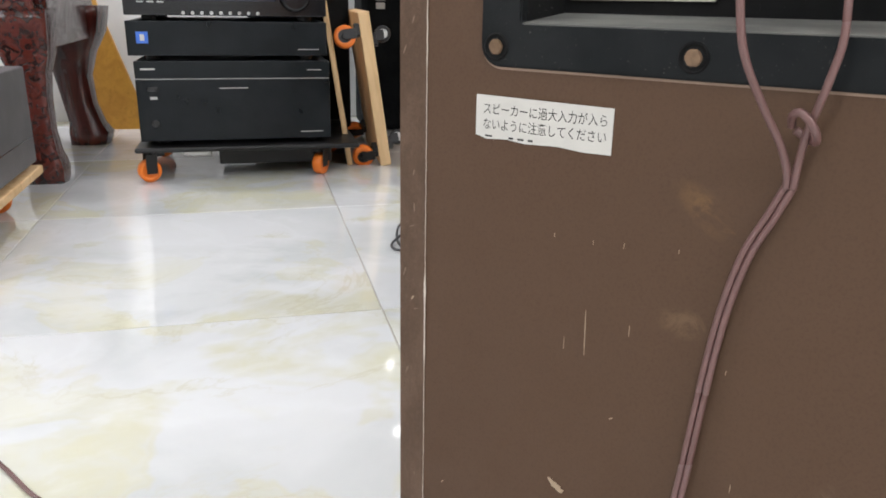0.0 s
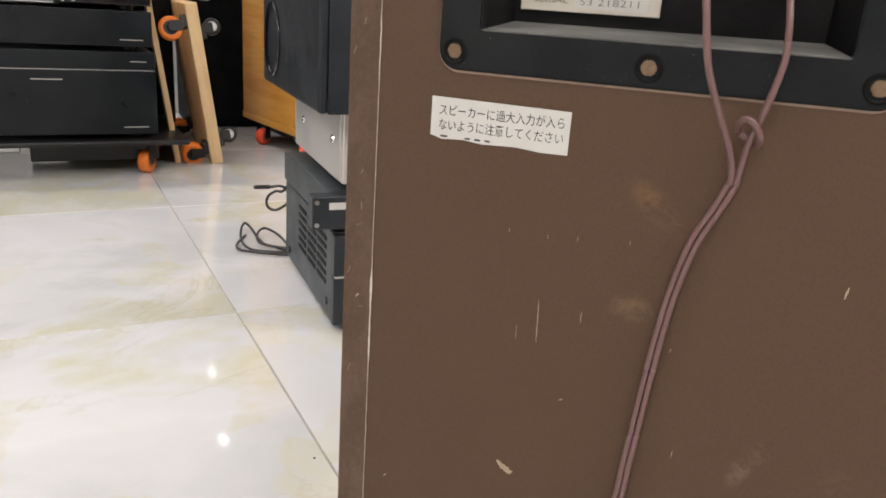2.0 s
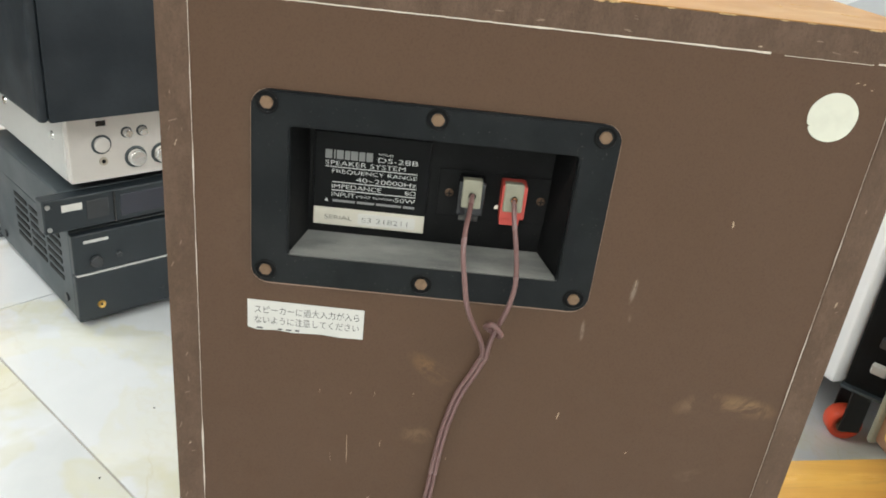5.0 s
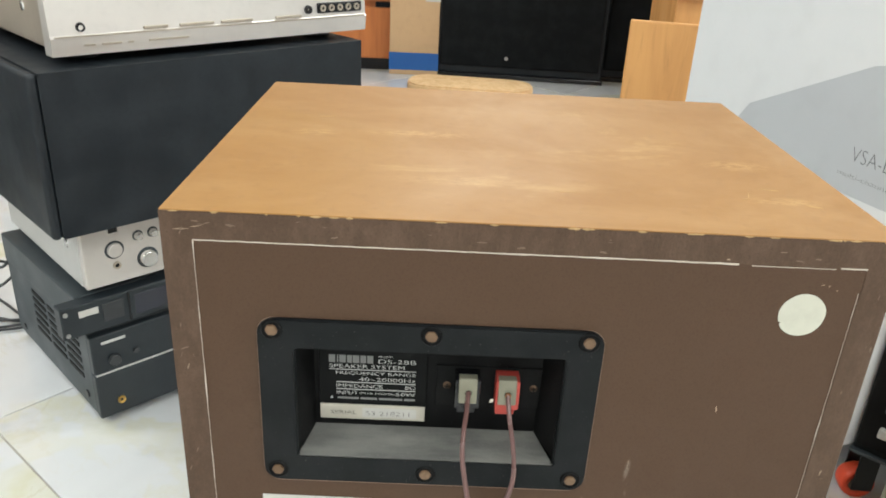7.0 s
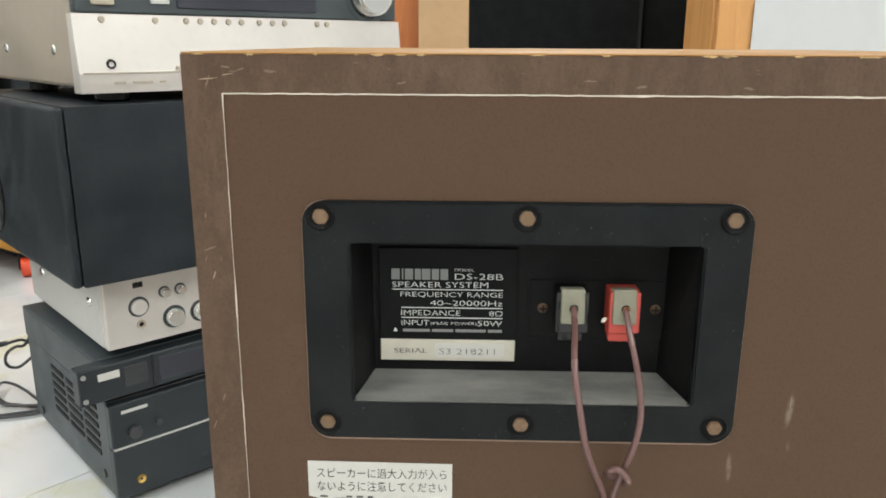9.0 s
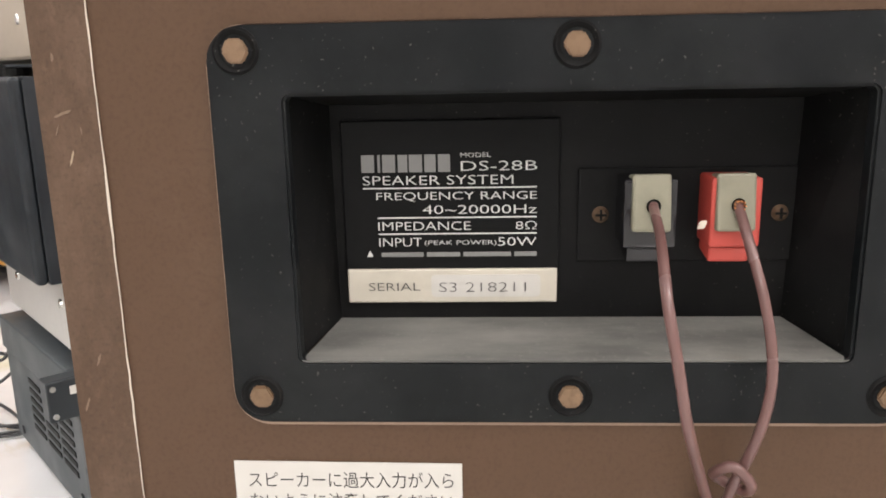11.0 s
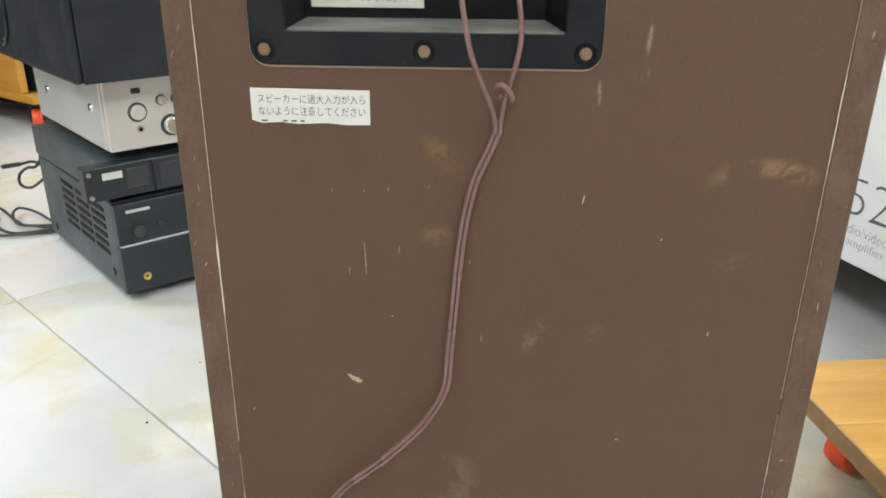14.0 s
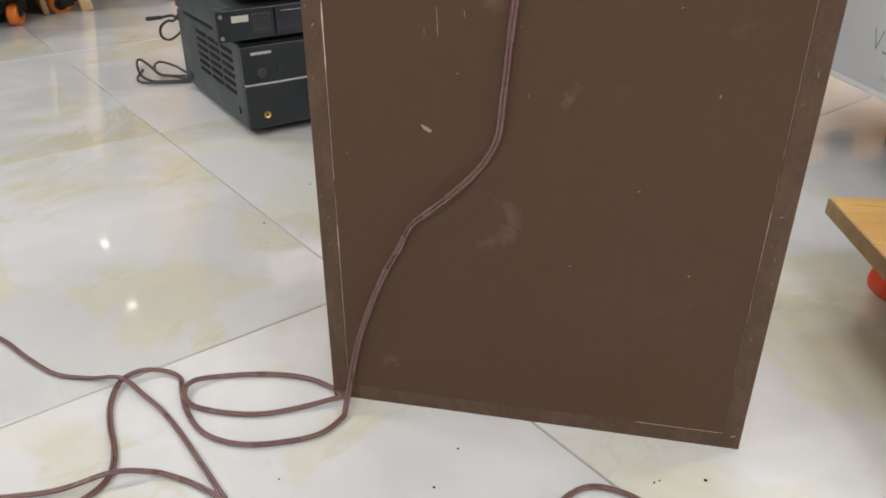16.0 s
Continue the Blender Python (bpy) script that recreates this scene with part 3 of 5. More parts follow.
    # scratches and chips in the paint: x, z, length, width, turn, kind
    for x, z, ln, wd, an, k in (
        (-0.0735, 0.3155, 0.021, 0.0004, 92, 1), (-0.056, 0.321, 0.005, 0.00035, 90, 1), (-0.082, 0.309, 0.006, 0.0002, 90, 1),
        (-0.089, 0.352, 0.002, 0.0003, 90, 1), (-0.073, 0.352, 0.002, 0.0003, 90, 1), (-0.061, 0.353, 0.0025, 0.0003, 90, 1),
        (-0.041, 0.355, 0.002, 0.0003, 90, 1), (0.035, 0.350, 0.0055, 0.0012, 82, 1), (0.097, 0.466, 0.004, 0.0015, 95, 1),
        (-0.0815, 0.244, 0.0095, 0.0036, -35, 1), (-0.079, 0.2425, 0.004, 0.002, 10, 1), (-0.013, 0.271, 0.004, 0.0006, 90, 1), (0.105, 0.278, 0.003, 0.0012, 90, 0),
        (0.105, 0.149, 0.0025, 0.0016, 60, 0), (0.132, 0.5355, 0.0016, 0.0007, 20, 1), (0.135, 0.535, 0.0012, 0.0006, 40, 1),
        (0.087, 0.546, 0.0018, 0.0012, 0, 0), (0.139, 0.533, 0.001, 0.0004, 30, 1), (-0.139, 0.222, 0.002, 0.001, 60, 0),
        (0.023, 0.148, 0.0018, 0.001, 10, 1), (-0.060, 0.283, 0.002, 0.0008, 30, 1), (0.059, 0.430, 0.006, 0.0003, 88, 1), (0.064, 0.21, 0.002, 0.001, 0, 1),
        (-0.02, 0.315, 0.002, 0.0005, 90, 0), (0.075, 0.33, 0.002, 0.0007, 40, 1), (-0.155, 0.549, 0.008, 0.0008, 4, 1), (-0.148, 0.5505, 0.006, 0.0006, 8, 1),
        (-0.1575, 0.478, 0.004, 0.0010, 70, 1), (0.157, 0.43, 0.004, 0.001, 80, 1),
        (0.158, 0.295, 0.006, 0.0008, 95, 1), (0.156, 0.2, 0.003, 0.001, 20, 1), (-0.157, 0.31, 0.003, 0.0012, 60, 1), (0.158, 0.012, 0.005, 0.0022, 15, 1),
    ):
        part("paint_chip", prism(ragged(x, z, ln * 0.9, wd * (0.85 if ln > 0.009 else 0.6), radians(an), rng), 0.0003, Matrix.Translation((0, 0.0001, 0)) @ BACK), "chip_warm" if k or abs(x) < 0.15 else "chip", back)
    # knocks along the rim and the upper arris
    wear = random.Random(21)
    for k in range(64):
        side = wear.choice((-1, -1, 1, 1, 0))
        ln = wear.uniform(0.0012, 0.0045)
        if side:
            x, z, an = side * wear.uniform(0.1525, 0.1625), wear.uniform(0.02, 0.55), wear.choice((88, 95, 70, 20))
        else:
            x, z, an = wear.uniform(-0.155, 0.155), wear.uniform(0.5465, 0.5555), wear.choice((0, 8, -6))
        part("paint_chip", prism(ragged(x, z, ln, ln * wear.uniform(0.12, 0.3), radians(an), wear), 0.0003, Matrix.Translation((0, 0.0001, 0)) @ BACK), "rim_wear", back)
    for k in range(26):
        x, ln = wear.uniform(-0.16, 0.16), wear.uniform(0.001, 0.006)
        part("arris_chip", prism(ragged(x, H - 0.0007, ln, wear.uniform(0.0004, 0.0011), 0.0, wear), 0.0005, Matrix.Translation((0, 0.0003, 0)) @ BACK), "scrape", top)
    # small scrapes in the veneer
    for x, y, ln, wd, an in ((-0.113, 0.165, 0.010, 0.0008, 12), (0.112, 0.052, 0.010, 0.0006, 70), (0.109, 0.047, 0.004, 0.0006, -20), (0.126, 0.062, 0.010, 0.0012, -10), (0.140, 0.040, 0.008, 0.0015, -25), (0.02, 0.045, 0.012, 0.0006, 4)):
        part("scrape", prism(ragged(x, y, ln, wd, radians(an), rng), 0.0002, Matrix.Translation((0, 0, H - 0.00005))), "scrape", top)
    # round sticker
    st = [(0.126 + 0.0108 * (1 + 0.012 * math.sin(5 * a) - (0.10 if 3.55 < a < 3.65 else 0)) * math.cos(a), 0.5198 + 0.0108 * (1 - (0.06 if 3.5 < a < 3.7 else 0)) * math.sin(a)) for a in [k * math.pi / 36 for k in range(72)]]
    part("round_sticker", prism(st, 0.0003, Matrix.Translation((0, 0.0001, 0)) @ BACK), "disc", sp, "cream round sticker")

    # paper label with the warning
    lab = part("warning_label", prism([(-0.126, 0.402), (-0.126, 0.3865), (-0.121, 0.3852), (-0.112, 0.3858), (-0.104, 0.3850), (-0.09, 0.3856), (-0.08, 0.3848), (-0.069, 0.3850), (-0.069, 0.4015)][::-1], 0.0003, Matrix.Translation((0, 0.0001, 0)) @ BACK), "paper", sp, "white paper label with Japanese lettering, torn below")
    lettering("スピーカーに過大入力が入ら", -0.1225, 0.3948, -0.0712, 0.3992, -0.0003, lab, "black_ink", thin=0.003)
    lettering("ないように注意してください", -0.1225, 0.3890, -0.0712, 0.3934, -0.0003, lab, "black_ink", thin=0.003)
    for x, w in ((-0.1215, 0.003), (-0.111, 0.0022), (-0.107, 0.0026), (-0.1025, 0.002)):
        part("cut_off_stroke", box((x, -0.0004, 0.3861), (x + w, 0, 0.3868)), "black_ink", lab)
    terminal_plate(sp)
    return sp


def terminal_plate(sp):
    n = 6
    out, inn = rounded(PX0, PZ0, PX1, PZ1, 0.008, n), rounded(OX0, OZ0, OX1, OZ1, 0.0015, n)
    bm = frame_plate(out, inn, -0.0016, 0.003)
    bmesh.ops.bevel(bm, geom=[e for e in bm.edges if all(abs(v.co.y + 0.0016) < 1e-6 for v in e.verts) and len(e.link_faces) == 2 and abs(e.link_faces[0].normal.dot(e.link_faces[1].normal)) < 0.5], offset=0.0007, segments=2, affect="EDGES")
    pl = part("terminal_plate", bm, "black", sp, "black moulded terminal plate with a recess")
    # the recess: upright walls, a sloping dusty sill, a back
    yb, ys = 0.0208, 0.0025
    bz = 0.4365
    bm = bmesh.new()
    a = [bm.verts.new(c) for c in ((OX0, ys, OZ1), (OX1, ys, OZ1), (OX1, ys, OZ0), (OX0, ys, OZ0))]
    b = [bm.verts.new(c) for c in ((OX0 + 0.0055, yb, OZ1 - 0.003), (OX1 - 0.0065, yb, OZ1 - 0.003), (OX1 - 0.008, yb, bz - 0.004), (OX0 + 0.006, yb, bz - 0.004))]
    for i in (0, 1, 3):
        j = (i + 1) % 4
        bm.faces.new((a[i], a[j], b[j], b[i]))
    bm.faces.new(b[::-1])
    bmesh.ops.recalc_face_normals(bm, faces=bm.faces[:])
    part("recess", bm, "black_in", pl, "black plastic recess")
    bm = bmesh.new()
    vs = [bm.verts.new(c) for c in ((OX0, ys - 0.0035, OZ0), (OX1, ys - 0.0035, OZ0), (OX1 - 0.008, yb, bz - 0.004), (OX0 + 0.006, yb, bz - 0.004))]
    bm.faces.new(vs)
    bm.normal_update()
    bmesh.ops.solidify(bm, geom=bm.faces[:], thickness=0.001)
    part("recess_sill", bm, "dust", pl, "dusty sloping sill")
    # bolts in sunk rings
    for x in (-0.117, -0.043, 0.0305):
        for z in (0.501, 0.4202):
            part("bolt_ring", lathe([(0.0036, -0.0018), (0.0046, -0.0024), (0.0052, -0.0018), (0.0052, 0.0), (0.0036, 0.0)], (x, 0, z), "y", 24), "black_in", pl)
            hexa = [(x + 0.0031 * math.cos(radians(60 * k + rng.uniform(0, 4))), z + 0.0031 * math.sin(radians(60 * k))) for k in range(6)]
            part("bolt", prism(hexa, 0.0014, Matrix.Translation((0, -0.0014, 0)) @ BACK, bevel=0.0004), "rust", pl, "rusty hex bolt")
    # name plate
    y = 0.0195
    npl = part("name_plate", box((-0.099, y, 0.437), (-0.044, 0.0242, 0.4842), 0.0005), "plate", pl, "black name plate with white lettering")
    f = y - 0.0002
    # the maker's mark, as plain blocks
    for xa, xb in ((-0.0938, -0.0906), (-0.0897, -0.0891), (-0.0885, -0.0853), (-0.0846, -0.0822), (-0.0818, -0.0785), (-0.0779, -0.0751), (-0.0745, -0.0715)):
        part("mark_block", box((xa, f - 0.0001, 0.4712), (xb, y + 0.0002, 0.4756)), "grey_ink", npl)
    lettering("MODEL", -0.0688, 0.4748, -0.0613, 0.4759, f, npl, "white_ink", thin=0.011)
    lettering("DS-28B", -0.0688, 0.4714, -0.0498, 0.4738, f, npl, "white_ink", thin=0.011)
    lettering("SPEAKER SYSTEM", -0.0936, 0.4680, -0.0557, 0.4703, f, npl, "white_ink", thin=0.011)
    lettering("FREQUENCY RANGE", -0.0903, 0.4638, -0.0498, 0.4661, f, npl, "white_ink", thin=0.011)
    lettering("40~20000Hz", -0.0786, 0.4605, -0.0498, 0.4627, f, npl, "white_ink", thin=0.011)
    lettering("IMPEDANCE", -0.0901, 0.4563, -0.0665, 0.4585, f, npl, "white_ink", thin=0.011)
    lettering("8Ω", -0.0551, 0.4563, -0.0498, 0.4585, f, npl, "white_ink", thin=0.011)
    lettering("INPUT", -0.0900, 0.4521, -0.0790, 0.4543, f, npl, "white_ink", thin=0.011)
    lettering("(PEAK POWER)", -0.0783, 0.4521, -0.0600, 0.4536, f, npl, "white_ink", thin=0.011)
    lettering("50W", -0.0596, 0.4521, -0.0498, 0.4543, f, npl, "white_ink", thin=0.011)
    for z, xa in ((0.4670, -0.0936), (0.4594, -0.0901), (0.4552, -0.0901)):
        part("rule", box((xa, f - 0.0001, z), (-0.0498, y + 0.0002, z + 0.0003)), "white_ink", npl)
    for xa, xb in ((-0.0895, -0.0787), (-0.0778, -0.0693), (-0.0684, -0.0563), (-0.0554, -0.0498)):
        part("maker_bar", box((xa, f - 0.0001, 0.4494), (xb, y + 0.0002, 0.4505)), "grey_ink", npl)
    tri = [(-0.0925, 0.4511), (-0.0933, 0.4494), (-0.0917, 0.4494)]
    part("maker_mark", prism(tri[::-1], 0.0003, Matrix.Translation((0, y + 0.0001, 0)) @ BACK), "white_ink", npl)
    ser = part("serial_strip", box((-0.0985, y - 0.0008, 0.4372), (-0.0445, y + 0.001, 0.4462), 0.0004), "cream_metal", pl, "pale metal strip with a paper serial tag")
    lettering("SERIAL", -0.0930, 0.4405, -0.0797, 0.4426, y - 0.0010, ser, "black_ink", thin=0.012)
    part("serial_tag", prism(rounded(-0.0768, 0.4388, -0.0488, 0.4447, 0.001), 0.0002, Matrix.Translation((0, y - 0.0008, 0)) @ BACK), "paper", ser)
    lettering("S3 218211", -0.0748, 0.4402, -0.0525, 0.4427, y - 0.0012, ser, "black_ink", thin=0.02)
    # terminal board with two spring clips
    tb = part("terminal_board", box((-0.0395, 0.0201, 0.4475), (0.0142, 0.0242, 0.4715), 0.0004), "black_in", pl, "black terminal board")
    for x in (-0.0338, 0.0105):
        sc = part("screw", lathe([(0, -0.0012), (0.0012, -0.0012), (0.0021, -0.0004), (0.0021, 0.0008)], (x, 0.0203, 0.4598), "y", 20), "screw", tb, "rusty cross-head screw")
        for a in (0.0014, 0.0003), (0.0003, 0.0014):
            part("slot", box((x - a[0], 0.0188, 0.4598 - a[1]), (x + a[0], 0.0192, 0.4598 + a[1])), "plate", sc)
    for x, body, nm in ((-0.0238, "gloss", "black"), (-0.0042, "red", "red")):
        cl = part("spring_clip", box((x - (0.0062 if nm == "black" else 0.0054), 0.0092, 0.4535), (x + 0.0064, 0.0206, 0.4702), 0.0007), body, pl, nm + " spring clip with a yellowed key")
        part("key", box((x - 0.0044, 0.0078, 0.4575), (x + 0.0047, 0.0140, 0.4712), 0.0007, m=Matrix.Translation((x, 0.010, 0.464)) @ pose(0, 0, 0, -7) @ Matrix.Translation((-x, -0.010, -0.464))), "cream", cl, "yellowed plastic key")
        part("lever", box((x - 0.0050, 0.0108, 0.4492), (x + 0.0046, 0.0195, 0.4532), 0.0006, m=Matrix.Translation((x, 0.010, 0.451)) @ pose(0, 0, 0, 12) @ Matrix.Translation((-x, -0.010, -0.451))), body, cl)
        part("wire_hole", lathe([(0.0017, -0.0003), (0.0013, 0.0), (0.0013, 0.002), (0, 0.002)], (x + 0.0004, 0.0076, 0.4640), "y", 16), "plate", cl)
    bm = bmesh.new()
    for k in range(9):
        a = k * 0.7
        tube([Vector((-0.0038 + 0.0007 * math.cos(a), 0.0086, 0.4642 + 0.0007 * math.sin(a))), Vector((-0.0038 + 0.0013 * math.cos(a), 0.0061, 0.4640 + 0.0012 * math.sin(a)))], 0.00022, bm, 5)
    part("copper_strands", bm, "copper", pl, "frayed copper strands")
    part("paint_fleck", prism(ragged(-0.0116, 0.4592, 0.0028, 0.0018, 0.8, rng), 0.0004, Matrix.Translation((0, 0.0089, 0)) @ BACK), "chip", pl)


speaker = loudspeaker()


# ---- the twin cable that hangs down the back and lies in loops on the floor ----
def speaker_cable():
    c = thing("speaker_cable", pose(0, 0, 0), "mauve-brown twin speaker cable, knotted, hanging to the floor in loose loops", "cable")
    r = 0.00122
    left = [(-0.0234, 0.0082, 0.4640), (-0.0245, -0.0040, 0.4605), (-0.0258, -0.0140, 0.4570), (-0.0262, -0.0220, 0.4490), (-0.0243, -0.0250, 0.4370), (-0.0216, -0.0245, 0.4235), (-0.0165, -0.0170, 0.4090), (-0.0118, -0.0090, 0.3970), (-0.0096, -0.0050, 0.3885), (-0.0092, -0.0040, 0.3830)]
    right = [(-0.0038, 0.0080, 0.4640), (-0.0030, 0.0005, 0.4560), (-0.0012, -0.0050, 0.4460), (0.0002, -0.0080, 0.4360), (0.0006, -0.0092, 0.4270), (-0.0008, -0.0100, 0.4180), (-0.0030, -0.0090, 0.4090), (-0.0052, -0.0070, 0.4010), (-0.0068, -0.0048, 0.3910), (-0.0072, -0.0040, 0.3830)]
    part("lead", tube(spline(left), r, seg=10), "cable", c, smooth=True)
    part("lead", tube(spline(right), r, seg=10), "cable", c, smooth=True)
    knot = [(-0.0100, -0.0060, 0.4025), (-0.0094, -0.0096, 0.4058), (-0.0072, -0.0112, 0.4072), (-0.0044, -0.0112, 0.4050), (-0.0024, -0.0100, 0.4015), (-0.0026, -0.0066, 0.3985), (-0.0058, -0.0040, 0.3990), (-0.0092, -0.0044, 0.4012)]
    part("knot", tube(spline(knot), r * 1.05, seg=10), "cable", c, smooth=True)
    down = [(-0.0082, -0.0036, 0.3840), (-0.0125, -0.0034, 0.3730), (-0.0180, -0.0032, 0.3600), (-0.0222, -0.0030, 0.3420), (-0.0248, -0.0030, 0.3230), (-0.0272, -0.0034, 0.2950), (-0.0295, -0.0044, 0.2650), (-0.0320, -0.0060, 0.2420), (-0.0440, -0.0080, 0.2200), (-0.0660, -0.0090, 0.1965), (-0.0905, -0.0085, 0.1740), (-0.1010, -0.0075, 0.1530), (-0.1130, -0.0065, 0.1300), (-0.1260, -0.0060, 0.0980), (-0.1360, -0.0065, 0.0680), (-0.1430, -0.0080, 0.0380), (-0.1465, -0.0120, 0.0170), (-0.1470, -0.0200, 0.0060)]
    z = 0.0028
    loops = [(-0.1475, -0.030, z), (-0.1600, -0.052, z), (-0.1900, -0.068, z), (-0.2200, -0.0745, z), (-0.2500, -0.068, z), (-0.2740, -0.048, z), (-0.2900, -0.026, z), (-0.3020, -0.008, z), (-0.3190, -0.003, z + 0.001), (-0.3370, -0.010, z + 0.004), (-0.3470, -0.026, z + 0.003), (-0.3420, -0.050, z), (-0.3270, -0.075, z), (-0.3090, -0.098, z), (-0.2980, -0.118, z), (-0.2960, -0.135, z), (-0.3050, -0.155, z), (-0.33, -0.18, z), (-0.36, -0.23, z), (-0.33, -0.30, z), (-0.25, -0.32, z)]
    p = spline(down, 8)
    turn = Vector((0, -1, 0.15))
    for s in (-1, 1):
        part("lead", tube(p, r * 0.95, seg=8, shift=s * r * 0.95, side=turn), "cable", c, smooth=True)
    q = spline([down[-2], down[-1]] + loops, 8)
    for s in (-1, 1):
        part("lead", tube(q, r * 1.02, seg=8, shift=s * r * 0.95, side=Vector((0.25, 0.1, 1))), "cable", c, smooth=True)
    back = [(-0.1470, -0.014, 0.010), (-0.1530, -0.006, z + 0.004), (-0.1640, 0.003, z + 0.001), (-0.1850, 0.012, z), (-0.2100, 0.0145, z), (-0.2400, 0.0100, z), (-0.2680, 0.0010, z), (-0.2860, -0.0130, z + 0.003), (-0.2860, -0.0300, z + 0.003), (-0.2720, -0.0400, z), (-0.2430, -0.0425, z), (-0.2130, -0.0380, z), (-0.1850, -0.0240, z), (-0.1560, -0.0085, z + 0.003), (-0.1490, -0.0120, 0.008)]
    for s in (-1, 1):
        part("lead", tube(spline(back, 8), r * 1.02, seg=8, shift=s * r * 0.95, side=Vector((0.2, -0.1, 1))), "cable", c, smooth=True)
    far = [(-1.05, -0.02, z), (-0.90, 0.02, z), (-0.757, 0.030, z), (-0.671, 0.026, z), (-0.605, 0.020, z), (-0.545, 0.022, z), (-0.498, 0.013, z), (-0.450, -0.010, z), (-0.411, -0.025, z), (-0.378, -0.024, z), (-0.347, -0.025, z + 0.006), (-0.318, -0.038, z + 0.002), (-0.293, -0.052, z), (-0.265, -0.074, z), (-0.241, -0.095, z), (-0.215, -0.118, z), (-0.192, -0.140, z), (-0.17, -0.18, z), (-0.16, -0.24, z)]
    for s in (-1, 1):
        part("lead", tube(spline(far, 8), r * 1.02, seg=8, shift=s * r * 0.95, side=Vector((0.1, 0.2, 1))), "cable", c, smooth=True)
    low = [(-0.46, -0.20, z), (-0.40, -0.172, z), (-0.358, -0.159, z), (-0.324, -0.146, z + 0.001), (-0.292, -0.127, z + 0.006), (-0.270, -0.117, z + 0.002), (-0.250, -0.116, z), (-0.224, -0.122, z), (-0.199, -0.134, z + 0.002), (-0.17, -0.155, z), (-0.10, -0.19, z), (-0.02, -0.16, z), (0.020, -0.105, z), (0.037, -0.078, z), (0.052, -0.065, z), (0.070, -0.064, z), (0.092, -0.073, z), (0.12, -0.10, z), (0.15, -0.16, z)]
    for s in (-1, 1):
        part("lead", tube(spline(low, 8), r * 1.02, seg=8, shift=s * r * 0.95, side=Vector((0.2, 0.1, 1))), "cable", c, smooth=True)


speaker_cable()


# dark crumbs lying on the tiles
crumb_rng = random.Random(9)
bm = bmesh.new()
for x, y, r in ((-0.351, 0.291, 0.0013), (0.136, -0.039, 0.0014), (0.099, -0.049, 0.0010), (0.103, -0.046, 0.0008), (-0.049, -0.043, 0.0009), (-0.059, -0.086, 0.0011), (-0.337, 0.412, 0.0012), (-0.173, -0.101, 0.0008)):
    got = bmesh.ops.create_icosphere(bm, subdivisions=1, radius=r)["verts"]
    for v in got:
        v.co = Vector((x + v.co.x * crumb_rng.uniform(0.7, 1.5), y + v.co.y * crumb_rng.uniform(0.7, 1.5), max(0.0, r * 0.5 + v.co.z * 0.6)))
crumbs = part("crumbs", bm, "blacksteel")
tagged(crumbs, "tiny dark crumbs of dirt scattered on the floor tiles", "dirt", kind="stuff")


# ---- the stack of hi-fi units beside the cabinet ----
def knob(r, h, at, parent, material="chrome", name="knob", label="", skirt=True):
    k = part(name, lathe([(0, -h), (r * 0.82, -h), (r * 0.86, -h), (r * 0.97, -h * 0.9), (r, -h * 0.78), (r, -h * 0.2), (r * (1.12 if skirt else 1), 0), (0, 0)], at, "y", 24), material, parent, label, True)
    if material in ("chrome", "ivory"):
        part("shadow_ring", lathe([(r * 1.02, -0.0004), (r * 1.3, -0.0004), (r * 1.34, 0.0004)], at, "y", 24), "greymetal", k)
    return k


def unit_feet(t, w, d, h, material="blacksteel"):
    for x in (0.05, w - 0.05):
        for y in (0.05, d - 0.05):
            part("foot", disc(0.018, h, (x, y, 0), seg=16), material, t)


